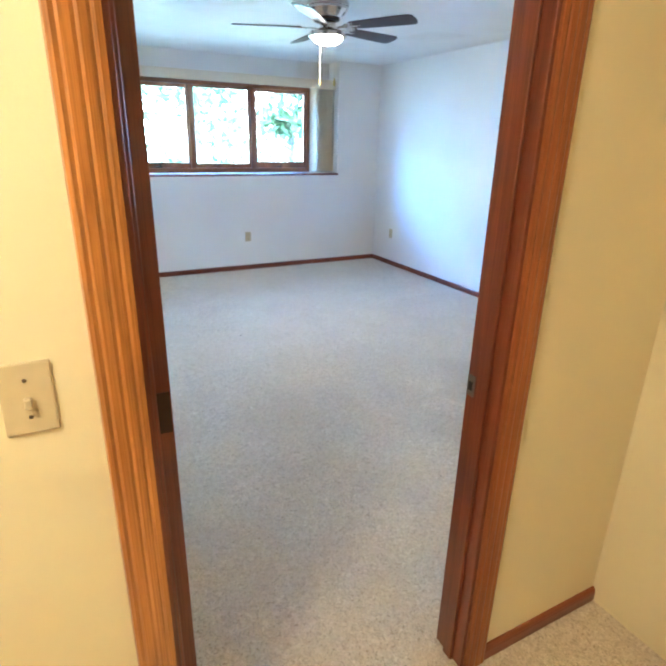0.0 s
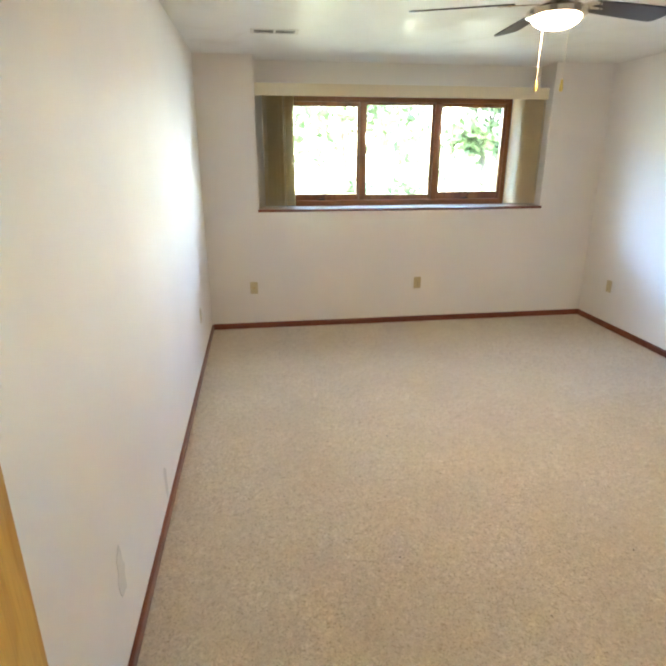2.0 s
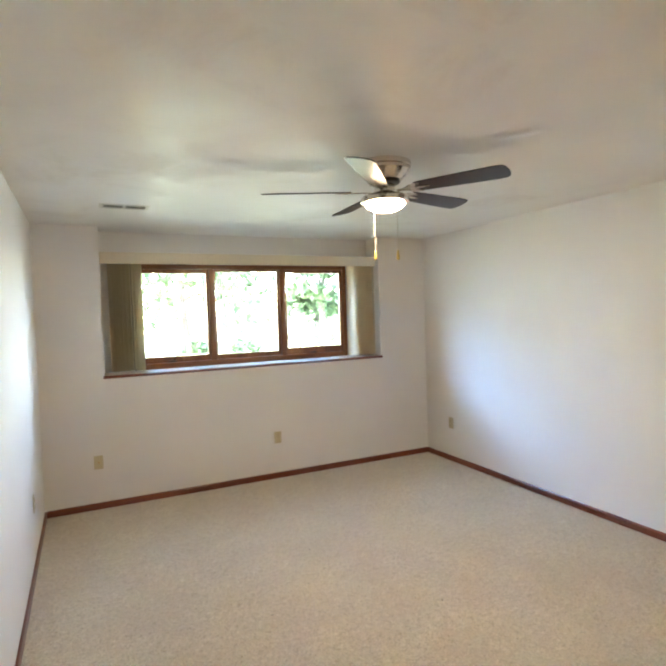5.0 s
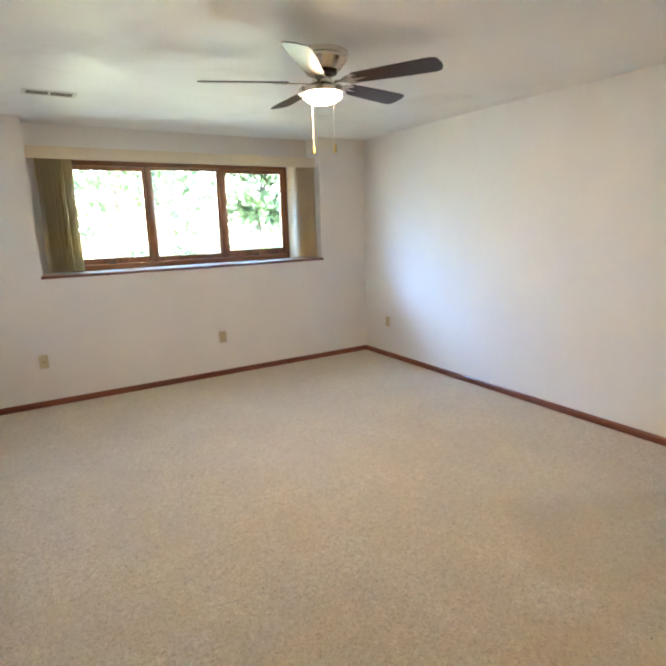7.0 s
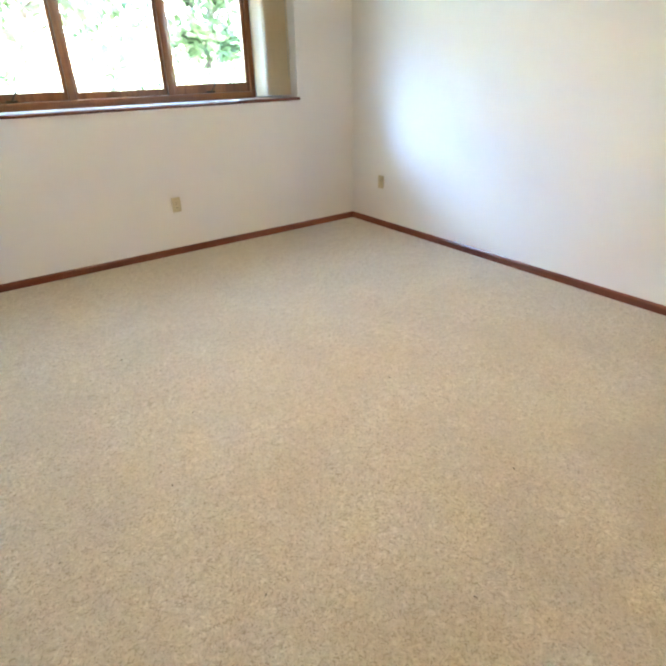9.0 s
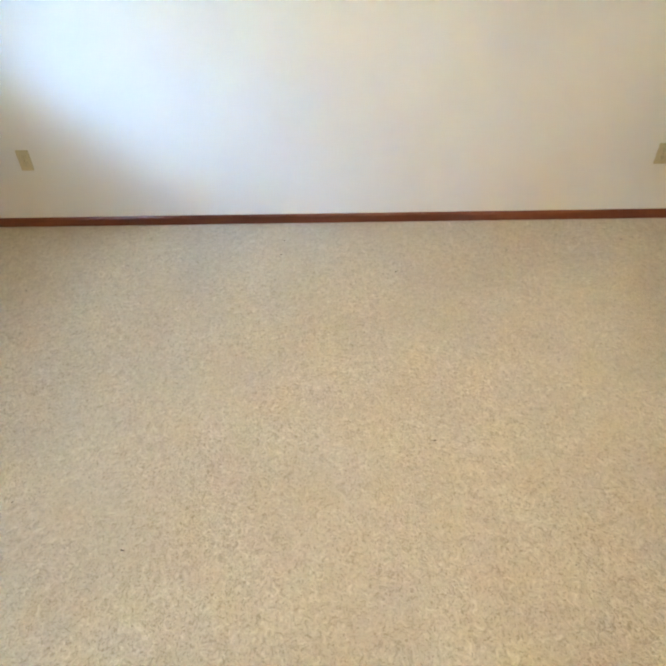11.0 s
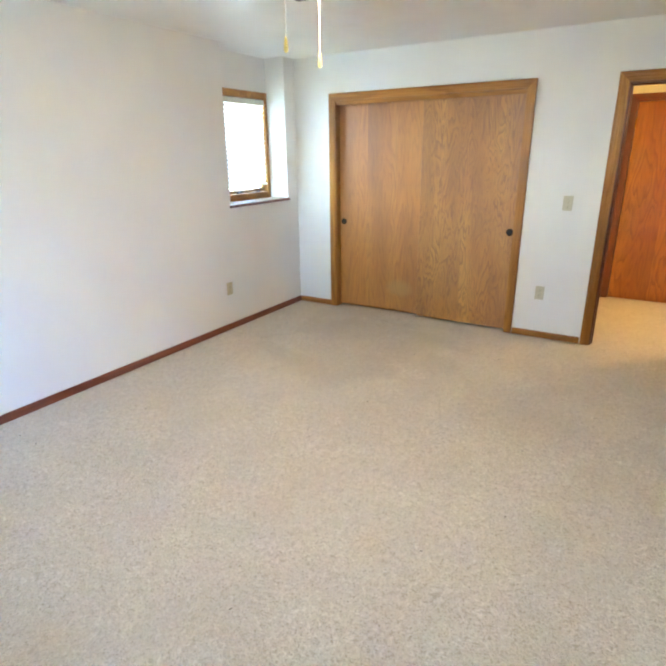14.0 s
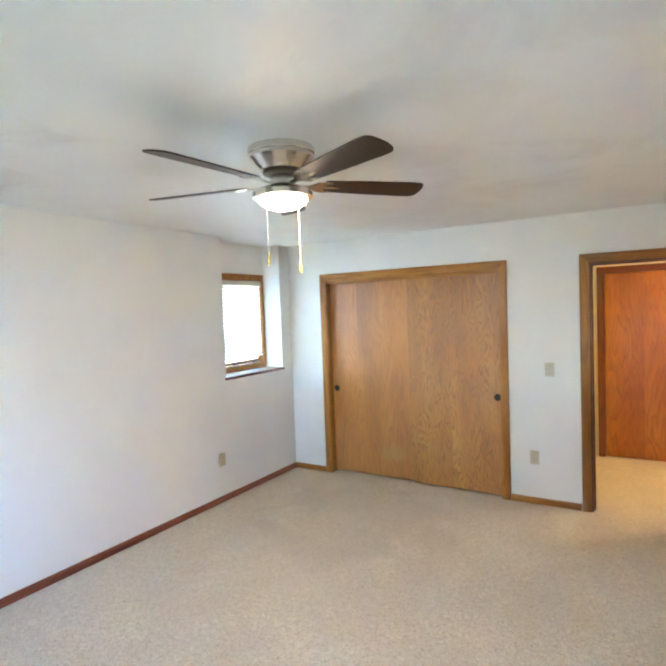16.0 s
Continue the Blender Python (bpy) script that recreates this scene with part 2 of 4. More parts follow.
def slat_material(name, colour, through_amount):
    """Thin plastic that lets some daylight through."""
    m, n, l, p = mat(name)
    f = noise_tex(n, l, coords(n, l, (1, 1, 0.1)), 60, 2)
    l.new(ramp(n, l, f, [(0.3, tuple(c * 0.93 for c in colour)), (0.7, colour)]), p.inputs["Base Color"])
    p.inputs["Roughness"].default_value = 0.45
    t = n.new("ShaderNodeBsdfTranslucent")
    t.inputs["Color"].default_value = (*colour, 1)
    s = n.new("ShaderNodeMixShader")
    s.inputs[0].default_value = through_amount
    l.new(p.outputs[0], s.inputs[1])
    l.new(t.outputs[0], s.inputs[2])
    l.new(s.outputs[0], n["Material Output"].inputs["Surface"])
    return m


def leaf_material(name, a, b):
    m, n, l, p = mat(name)
    rnd = n.new("ShaderNodeNewGeometry").outputs["Random Per Island"]
    col = ramp(n, l, rnd, [(0.0, a), (1.0, b)])
    l.new(col, p.inputs["Base Color"])
    p.inputs["Roughness"].default_value = 0.6
    t = n.new("ShaderNodeBsdfTranslucent")
    l.new(col, t.inputs["Color"])
    s = n.new("ShaderNodeMixShader")
    s.inputs[0].default_value = 0.35
    l.new(p.outputs[0], s.inputs[1])
    l.new(t.outputs[0], s.inputs[2])
    l.new(s.outputs[0], n["Material Output"].inputs["Surface"])
    return m


WALL = paint("wall_paint_offwhite", (0.835, 0.815, 0.775))
HALLWALL = paint("wall_paint_cream", (0.78, 0.71, 0.47))
CEIL = clouded_paint("ceiling_paint", (0.86, 0.85, 0.82), (0.74, 0.71, 0.66))
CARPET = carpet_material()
R_D, R_M, R_L = (0.10, 0.021, 0.009), (0.20, 0.047, 0.017), (0.28, 0.078, 0.026)
TRIM_X = wood("trim_wood_along_x", R_D, R_M, R_L, "X", 14)
TRIM_Y = wood("trim_wood_along_y", R_D, R_M, R_L, "Y", 14)
SILL_X = wood("sill_wood_along_x", R_D, R_M, R_L, "X", 14, 0.5, 1.0, 0.3)
SILL_Y = wood("sill_wood_along_y", R_D, R_M, R_L, "Y", 14, 0.5, 1.0, 0.3)
TRIM_Z = wood("trim_wood_upright", R_D, R_M, R_L, "Z", 14)
C_D, C_M, C_L = (0.22, 0.078, 0.011), (0.42, 0.170, 0.023), (0.55, 0.250, 0.044)
CASE_X = wood("casing_wood_along_x", C_D, C_M, C_L, "X", 12)
CASE_Z = wood("casing_wood_upright", C_D, C_M, C_L, "Z", 12)
# darker, redder copy of the casing wood: weaker lamplight put in the colour
CASE_RED_DIM = wood("casing_wood_red_dim", (0.16, 0.040, 0.010), (0.30, 0.088, 0.020), (0.40, 0.14, 0.032), "Z", 12)
OAK = veneer("oak_veneer", (0.20, 0.062, 0.006), (0.48, 0.192, 0.017), (0.60, 0.280, 0.036), 10, 0.20, 0.50, 1.0, 0.45, None, 0.72, 13.0, 0.46)
OAK_RUBBED = veneer("oak_veneer_rubbed", (0.22, 0.066, 0.006), (0.48, 0.182, 0.017), (0.58, 0.255, 0.032), 8, 0.13, 0.50, 1.0, 0.31, (0.25, 0.26, 0.17, 0.10), 0.46, 10.0, 0.46)
OAK_RED = veneer("oak_veneer_orange", (0.18, 0.040, 0.004), (0.44, 0.140, 0.013), (0.58, 0.240, 0.030), 7, 0.16, 0.40, 0.5, 0.4, None, 0.62, 10.0, 0.34)
OAK_PALE = veneer("birch_veneer", (0.48, 0.225, 0.030), (0.68, 0.395, 0.085), (0.75, 0.475, 0.125), 6, 0.16, 0.46, 0.25, 0.62, None, 0.95, 7.0, 0.50)
OAK_PALE.node_tree.nodes["Principled BSDF"].inputs["Specular IOR Level"].default_value = 0.35
W_D, W_M, W_L = (0.13, 0.038, 0.012), (0.26, 0.086, 0.024), (0.36, 0.135, 0.040)
WIN_X = wood("window_wood_along_x", W_D, W_M, W_L, "X", 14)
WIN_Z = wood("window_wood_upright", W_D, W_M, W_L, "Z", 14)
BLADE_GLOSS = 0.55
IVORY = plain("ivory_plastic", (0.58, 0.50, 0.31), 0.35)
WHITEPLATE = plain("white_plastic", (0.74, 0.72, 0.64), 0.35)
PALEPLATE = plain("pale_ivory_plastic", (0.62, 0.57, 0.42), 0.35)
DARK = plain("dark_void", (0.02, 0.018, 0.015), 0.8)
BRASS = plain("polished_brass", (0.80, 0.52, 0.16), 0.16, 1.0, 0.05)
BRONZE = plain("dark_bronze", (0.055, 0.035, 0.022), 0.35, 0.8)
STEEL = plain("hinge_steel", (0.20, 0.16, 0.12), 0.4, 0.9)
NICKEL = plain("brushed_nickel", (0.80, 0.75, 0.69), 0.24, 1.0, 0.12, 60, (1, 1, 12))
BLADE = wood("blade_walnut", (0.012, 0.007, 0.005), (0.026, 0.013, 0.009), (0.045, 0.022, 0.015), "X", 10, 0.36, 1.0, 0.0)
BLADE.node_tree.nodes["Principled BSDF"].inputs["Specular IOR Level"].default_value = BLADE_GLOSS
BOWL = glow("lit_frosted_glass", (1.0, 0.76, 0.50), FAN_LIGHT)
HALLBOWL = glow("lit_hall_glass", (1.0, 0.70, 0.37), HALL_LIGHT)
SILLTOP = plain("beige_sill_board", (0.52, 0.43, 0.33), 0.5)
CORD = plain("white_cord", (0.82, 0.79, 0.70), 0.5)
GREYDASH = plain("grey_dash", (0.36, 0.34, 0.31), 0.8)
LINT = plain("dark_lint", (0.07, 0.055, 0.04), 0.9)
PULL = plain("pale_wood_pull", (0.66, 0.52, 0.16), 0.45)
VALANCE = plain("cream_vinyl", (0.74, 0.66, 0.50), 0.45, 0, 0.05)
VANE = slat_material("tan_vane_fabric", (0.86, 0.75, 0.54), 0.30)
SLAT = slat_material("white_blind_slat", (0.90, 0.89, 0.87), 0.78)
GLASS = glass_material()
SPACKLE = plain("grey_wall_filler", (0.68, 0.67, 0.64), 0.7)
VENT = plain("white_enamel", (0.74, 0.71, 0.64), 0.4)
BARK = plain("bark", (0.07, 0.058, 0.05), 0.9, 0, 0.5, 14, (1, 1, 0.2))
LEAF = leaf_material("leaf_green", (0.06, 0.11, 0.05), (0.11, 0.17, 0.08))


def grass_material():
    m, n, l, p = mat("lawn")
    v = coords(n, l)
    a = noise_tex(n, l, v, 6, 5, 0.7)
    b = noise_tex(n, l, v, 0.35, 3)
    c = ramp(n, l, a, [(0.3, (0.07, 0.085, 0.04)), (0.7, (0.17, 0.185, 0.095))])
    l.new(mix(n, l, ramp(n, l, b, [(0.45, (0, 0, 0)), (0.6, (0.6, 0.6, 0.6))]), c, (0.30, 0.29, 0.20)), p.inputs["Base Color"])
    p.inputs["Roughness"].default_value = 0.9
    bump(n, l, p, a, 0.6, 0.04)
    return m


LAWN = grass_material()

# ---- mesh helpers ----


def add_box(bm, lo, hi, bevel=0.0, seg=1):
    vs = [bm.verts.new((x, y, z)) for z in (lo[2], hi[2]) for y in (lo[1], hi[1]) for x in (lo[0], hi[0])]
    fs = [bm.faces.new([vs[i] for i in f]) for f in ((0, 2, 3, 1), (4, 5, 7, 6), (0, 1, 5, 4), (2, 6, 7, 3), (0, 4, 6, 2), (1, 3, 7, 5))]
    if bevel:
        es = {e for f in fs for e in f.edges}
        bmesh.ops.bevel(bm, geom=list(es), offset=bevel, segments=seg, affect='EDGES', profile=0.6)
    return bm


def boxes(*pairs, bevel=0.0):
    bm = bmesh.new()
    for lo, hi in pairs:
        add_box(bm, lo, hi, bevel)
    return bm


def box(lo, hi, bevel=0.0, seg=1):
    return add_box(bmesh.new(), lo, hi, bevel, seg)


def extrude(profile, origin, u, v, w, length, cut0=0.0, cut1=0.0):
    """A moulding: the outline in (u, v) carried along w; cut0 and cut1 mitre its ends across u."""
    bm = bmesh.new()
    o, u, v, w = (Vector(a) for a in (origin, u, v, w))
    ends = [[bm.verts.new(o + u * a + v * b + w * (s + c * a)) for a, b in profile] for s, c in ((0, cut0), (length, cut1))]
    n = len(profile)
    for i in range(n):
        bm.faces.new((ends[0][i], ends[0][(i + 1) % n], ends[1][(i + 1) % n], ends[1][i]))
    bm.faces.new(ends[0][::-1])
    bm.faces.new(ends[1])
    bmesh.ops.recalc_face_normals(bm, faces=bm.faces)
    return bm


def add_lathe(bm, profile, centre=(0, 0, 0), seg=40, m=None):
    rows = []
    for r, z in profile:
        row = []
        for i in range(seg):
            a = 2 * math.pi * i / seg
            p = Vector((max(r, 1e-4) * math.cos(a), max(r, 1e-4) * math.sin(a), z))
            p = (m @ p) if m else p
            row.append(bm.verts.new(p + Vector(centre)))
        rows.append(row)
    for a, b in zip(rows, rows[1:]):
        for i in range(seg):
            bm.faces.new((a[i], a[(i + 1) % seg], b[(i + 1) % seg], b[i]))
    bm.faces.new(rows[0])
    bm.faces.new(rows[-1][::-1])
    bmesh.ops.recalc_face_normals(bm, faces=bm.faces)
    return bm


def lathe(profile, centre=(0, 0, 0), seg=40, m=None):
    return add_lathe(bmesh.new(), profile, centre, seg, m)


def prism(outline, z0, z1, m=None, bevel=0.0):
    """A flat plate of that outline."""
    bm = bmesh.new()
    lo = [bm.verts.new((x, y, z0)) for x, y in outline]
    hi = [bm.verts.new((x, y, z1)) for x, y in outline]
    n = len(outline)
    for i in range(n):
        bm.faces.new((lo[i], lo[(i + 1) % n], hi[(i + 1) % n], hi[i]))
    bm.faces.new(lo[::-1])
    top = bm.faces.new(hi)
    if bevel:
        bmesh.ops.bevel(bm, geom=list(top.edges), offset=bevel, segments=2, affect='EDGES')
    if m:
        bmesh.ops.transform(bm, matrix=m, verts=bm.verts)
    bmesh.ops.recalc_face_normals(bm, faces=bm.faces)
    return bm


def to_mesh(name, bm, material, smooth=False):
    me = bpy.data.meshes.new(name)
    bm.to_mesh(me)
    bm.free()
    me.materials.append(material)
    if smooth:
        me.polygons.foreach_set("use_smooth", [True] * len(me.polygons))
        me.set_sharp_from_angle(angle=radians(38))
    return me


def part(name, bm, material, parent, label="", smooth=False):
    """One mesh under a thing or under a part; coordinates are those of the thing."""
    ob = new(name, to_mesh(name, bm, material, smooth))
    ob.parent = parent
    return tagged(ob, label)


def solid(name, bm, material, label="", category="", kind="", group="", smooth=False):
    return tagged(new(name, to_mesh(name, bm, material, smooth)), label, category, group, kind)


def thing(name, loc, label, category, group="", kind="", turn=0):
    ob = new(name)
    ob.empty_display_size = 0.05
    ob.matrix_basis = pose(*loc, 0, 0, turn)
    return tagged(ob, label, category, group, kind)


# ---- plan ----
W, D, H = 3.846, 5.194, 2.42           # bedroom width, depth, ceiling
T = 0.118                              # partition between bedroom and hall
NX0, NX1 = 0.502, 3.256                # recess of the wide window
NS, NY = 1.115, 5.46                   # its sill board's underside, the window's face
EY0, EY1, EX = 0.175, 1.045, 4.06      # recess of the small window
ES = 1.10
DX0, DX1, DH = 0.070, 0.913, 2.02      # doorway to the hall
CX0, CX1, CH = 1.607, 3.383, 2.026     # closet opening
HX0, HX1, HY = -1.3, 1.50, -1.73       # hall

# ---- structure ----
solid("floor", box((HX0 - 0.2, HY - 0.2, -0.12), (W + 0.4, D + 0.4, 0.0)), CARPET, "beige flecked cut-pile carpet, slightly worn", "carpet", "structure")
solid("ceiling", box((HX0 - 0.2, HY - 0.2, H), (W + 0.4, D + 0.4, H + 0.25)), CEIL, "white painted ceiling, faint uneven reflections put in its colour", "ceiling", "structure")
solid("wall_west", box((-0.15, 0.0, 0), (0, D, H)), WALL, "plain off-white painted wall with filler patches", "wall", "structure")
solid("wall_north", boxes(((-0.15, D, 0), (NX0, D + 0.4, H)), ((NX1, D, 0), (W + 0.4, D + 0.4, H)),
                          ((NX0, D, 0), (NX1, D + 0.4, NS)),
                          ((NX0, NY + 0.004, 2.134), (NX1, D + 0.4, H)),
                          ((NX0, NY + 0.004, NS), (0.765, D + 0.4, 2.134)), ((2.993, NY + 0.004, NS), (NX1, D + 0.4, 2.134))),
      WALL, "off-white wall with a deep window recess", "wall", "structure")
solid("wall_east", boxes(((W, EY1, 0), (W + 0.4, D, H)), ((W, -0.75, 0), (W + 0.4, EY0, H)), ((W, EY0, 0), (W + 0.4, EY1, ES)),
                         ((EX + 0.004, EY0, 2.118), (W + 0.4, EY1, H))),
      WALL, "off-white wall with a narrow window recess", "wall", "structure")
solid("wall_south", boxes(((DX1, -T + 0.01, 0), (CX0, 0, H)), ((CX1, -T + 0.01, 0), (W, 0, H)), ((CX0, -T + 0.01, CH), (CX1, 0, H)),
                          ((-0.15, -T + 0.01, 0), (DX0, 0, H)), ((DX0, -T + 0.01, DH), (DX1, 0, H))),
      WALL, "off-white wall with closet and doorway", "wall", "structure")
solid("wall_hall_north", boxes(((HX0, -T, 0), (DX0, -T + 0.01, H)), ((DX1, -T, 0), (HX1, -T + 0.01, H)), ((DX0, -T, DH), (DX1, -T + 0.01, H)),
                               ((HX0, -T + 0.01, 0), (-0.15, 0.0, H))),
      HALLWALL, "cream painted hallway wall", "wall", "structure")
FX0, FX1 = 0.165, 0.936
solid("wall_hall_south", boxes(((HX0, HY - 0.14, 0), (FX0, HY, H)), ((FX1, HY - 0.14, 0), (HX1, HY, H)), ((FX0, HY - 0.14, DH), (FX1, HY, H))),
      HALLWALL, "cream painted hallway wall with a door", "wall", "structure")
solid("wall_hall_west", box((HX0 - 0.14, HY - 0.14, 0), (HX0, 0, H)), HALLWALL, "cream painted end wall of the hallway", "wall", "structure")
solid("wall_hall_east", box((HX1, HY - 0.14, 0), (CX0 - 0.005, -T, H)), HALLWALL, "cream painted end wall of the hallway", "wall", "structure")
solid("wall_closet_back", box((CX0 - 0.005, -0.85, 0), (W, -0.75, H)),
      WALL, "plain wall at the back of the closet", "wall", "structure")

# baseboards: ranch profile, thin and rounded at the top
BASE = [(0, 0), (0.013, 0), (0.013, 0.034), (0.011, 0.045), (0.006, 0.053), (0, 0.055)]


def baseboard(a, b, out, material, label="dark reddish stained wooden baseboard"):
    a, b = Vector((*a, 0)), Vector((*b, 0))
    w = (b - a).normalized()
    return solid("baseboard", extrude(BASE, a, (*out, 0), (0, 0, 1), w, (b - a).length), material, label, "baseboard", "structure")


baseboard((0, 0.02), (0, D), (1, 0), TRIM_Y)
baseboard((0.013, D), (W - 0.013, D), (0, -1), TRIM_X)
baseboard((W, 0.0), (W, D), (-1, 0), TRIM_Y)
baseboard((CX1 + 0.066, 0), (W - 0.013, 0), (0, 1), CASE_X, "brown stained wooden baseboard")
baseboard((DX1 + 0.072, 0), (CX0 - 0.066, 0), (0, 1), CASE_X, "brown stained wooden baseboard")
baseboard((HX0, -T), (DX0 - 0.072, -T), (0, -1), TRIM_X)
baseboard((DX1 + 0.072, -T), (HX1, -T), (0, -1), TRIM_X)

# casings: fluted profile
CASE = [(0, 0), (0, 0.010), (0.008, 0.0125), (0.013, 0.0115), (0.017, 0.0145), (0.027, 0.0165), (0.031, 0.0145), (0.036, 0.0175), (0.048, 0.0185),
        (0.052, 0.0160), (0.058, 0.0185), (0.064, 0.0165), (0.066, 0)]


def door_casing(parent, x0, x1, top, y, out, zmat, xmat, width=1.0, west=0.0, east_mat=None):
    """Three mitred lengths of casing round an opening, as parts."""
    prof = [(a * width, b) for a, b in CASE]
    slim = [(a * west / 0.066, b) for a, b in CASE] if west else prof
    part("side_casing", extrude(slim, (x0, y, 0), (-1, 0, 0), (0, out, 0), (0, 0, 1), top, 0, 0 if west else 1), zmat, parent)
    part("side_casing", extrude(prof, (x1, y, 0), (1, 0, 0), (0, out, 0), (0, 0, 1), top, 0, 1), east_mat or zmat, parent)
    part("head_casing", extrude(prof, (x0, y, top), (0, 0, 1), (0, out, 0), (1, 0, 0), x1 - x0, 0 if west else -1, 1), xmat, parent)


# doorway to the hall: jambs, stops, casings on both sides, strike plate
frame_1 = thing("door_frame", (0, 0, 0), "reddish-brown stained wooden frame of the open doorway", "door frame", kind="structure")
JT = 0.016
part("jamb", box((DX0, -T, 0), (DX0 + JT, 0, DH - JT), 0.0015), TRIM_Z, frame_1)
part("jamb", box((DX1 - JT, -T, 0), (DX1, 0, DH - JT), 0.0015), TRIM_Z, frame_1)
part("head_jamb", box((DX0, -T, DH - JT), (DX1, 0, DH), 0.0015), TRIM_X, frame_1)
part("door_stop", box((DX0 + JT, -0.082, 0), (DX0 + JT + 0.011, -0.045, DH - JT - 0.011), 0.002), TRIM_Z, frame_1)
part("door_stop", box((DX1 - JT - 0.011, -0.082, 0), (DX1 - JT, -0.045, DH - JT - 0.011), 0.002), TRIM_Z, frame_1)
part("head_stop", box((DX0 + JT, -0.082, DH - JT - 0.011), (DX1 - JT, -0.045, DH - JT), 0.002), TRIM_X, frame_1)
door_casing(frame_1, DX0 + 0.005, DX1 - 0.005, DH - 0.005, 0.0, 1, CASE_Z, CASE_X, 1.08, 0.072)
door_casing(frame_1, DX0 + 0.005, DX1 - 0.005, DH - 0.005, -T, -1, CASE_Z, CASE_X, 1.08, 0.0, CASE_RED_DIM)
strike = part("strike_plate", box((DX1 - JT - 0.0025, -0.030, 0.897), (DX1 - JT, -0.002, 0.957), 0.0008), STEEL, frame_1, "dark metal strike plate")
part("latch_hole", box((DX1 - JT - 0.004, -0.022, 0.914), (DX1 - JT - 0.0022, -0.009, 0.938)), DARK, strike)

# the open door, hung on the west jamb
LEAF_W, LEAF_T = 0.802, 0.035
door_1 = thing("door", (DX0 + JT + 0.014, 0.006, 0.0), "open pale varnished wood slab door with brass knob", "door", turn=-3.3)
slab = part("slab", box((0.0, 0.0, 0.014), (LEAF_T, LEAF_W, DH - JT - 0.004), 0.002), OAK_PALE, door_1, "flat birch-veneer slab")
part("edge_strip", box((0.0005, -0.0016, 0.014), (LEAF_T - 0.0005, 0.0, DH - JT - 0.004)), TRIM_Z, door_1, "dark red stained hinge edge")
KZ, KY = 0.921, LEAF_W - 0.062
turn_x = Matrix.Rotation(radians(90), 4, 'Y')
for s, side in ((1, LEAF_T), (-1, 0.0)):
    knob = part("knob", lathe([(0.004, 0.0), (0.0325, 0.0), (0.0335, 0.003), (0.030, 0.007), (0.016, 0.010), (0.0145, 0.016), (0.0165, 0.019), (0.013, 0.022),
                               (0.0125, 0.032), (0.019, 0.036), (0.0245, 0.040), (0.026, 0.047), (0.0265, 0.058), (0.025, 0.064), (0.021, 0.066), (0.004, 0.066)],
                              (side, KY, KZ), 32, turn_x if s > 0 else turn_x @ Matrix.Rotation(radians(180), 4, 'X')), BRASS, door_1, "polished brass knob with round rose", True)
part("latch_plate", box((0.006, LEAF_W, KZ - 0.028), (0.029, LEAF_W + 0.0015, KZ + 0.028)), BRASS, door_1)
for hz in (0.26, 1.02, 1.80):
    hinge = part("hinge", lathe([(0.0055, -0.045), (0.0055, 0.045)], (-0.003, -0.003, hz), 12), BRONZE, door_1, "dark metal butt hinge", True)
    part("hinge_leaf", box((0.002, -0.0042, hz - 0.044), (0.032, -0.0017, hz + 0.044)), BRONZE, hinge)

# closed door across the hall
frame_2 = thing("door_frame", (0, 0, 0), "dark reddish stained frame of the closed hall door", "door frame", kind="structure")
part("jamb", box((FX0, HY - 0.14, 0), (FX0 + JT, HY, DH - JT), 0.0015), TRIM_Z, frame_2)
part("jamb", box((FX1 - JT, HY - 0.14, 0), (FX1, HY, DH - JT), 0.0015), TRIM_Z, frame_2)
part("head_jamb", box((FX0, HY - 0.14, DH - JT), (FX1, HY, DH), 0.0015), TRIM_X, frame_2)
door_casing(frame_2, FX0 + 0.005, FX1 - 0.005, DH - 0.005, HY, 1, TRIM_Z, TRIM_X, 0.86)
# unseen panel, added to close the gaps round the hall door
solid("wall_behind_door", box((FX0 - 0.1, HY - 0.24, -0.01), (FX1 + 0.1, HY - 0.145, H)), HALLWALL, "plain unseen panel added behind the closed door", "wall", "structure")
door_2 = thing("door", (FX0 + JT + 0.003, HY - 0.06, 0), "closed orange-brown oak veneer slab door in the hall", "door")
part("slab", box((0, 0, 0.004), (FX1 - FX0 - 2 * JT - 0.006, 0.035, DH - JT - 0.003), 0.002), OAK_RED, door_2)
part("hinge", lathe([(0.006, -0.045), (0.006, 0.045)], (FX1 - FX0 - 2 * JT - 0.004, 0.040, 1.80), 12), BRASS, door_2, "brass hinge knuckle", True)
part("knob", lathe([(0.004, 0), (0.0325, 0), (0.030, 0.007), (0.0145, 0.014), (0.013, 0.032), (0.0245, 0.040), (0.0265, 0.056), (0.021, 0.066), (0.004, 0.066)],
                   (0.062, 0.035, 0.9), 24, Matrix.Rotation(radians(-90), 4, 'X')), BRASS, door_2, "brass knob", True)

# closet: frame, two sliding doors, floor guide
frame_3 = thing("closet_frame", (0, 0, 0), "brown stained wooden frame round the closet", "closet frame", kind="structure")
part("jamb", box((CX0, -T, 0), (CX0 + 0.012, 0, CH - 0.012), 0.0015), CASE_Z, frame_3)
part("jamb", box((CX1 - 0.012, -T, 0), (CX1, 0, CH - 0.012), 0.0015), CASE_Z, frame_3)
part("head_jamb", box((CX0, -T, CH - 0.012), (CX1, 0, CH), 0.0015), CASE_X, frame_3)
part("track_fascia", box((CX0 + 0.012, -0.022, CH - 0.045), (CX1 - 0.012, -0.006, CH - 0.012), 0.002), CASE_X, frame_3)
door_casing(frame_3, CX0 + 0.004, CX1 - 0.004, CH - 0.004, 0.0, 1, CASE_Z, CASE_X)


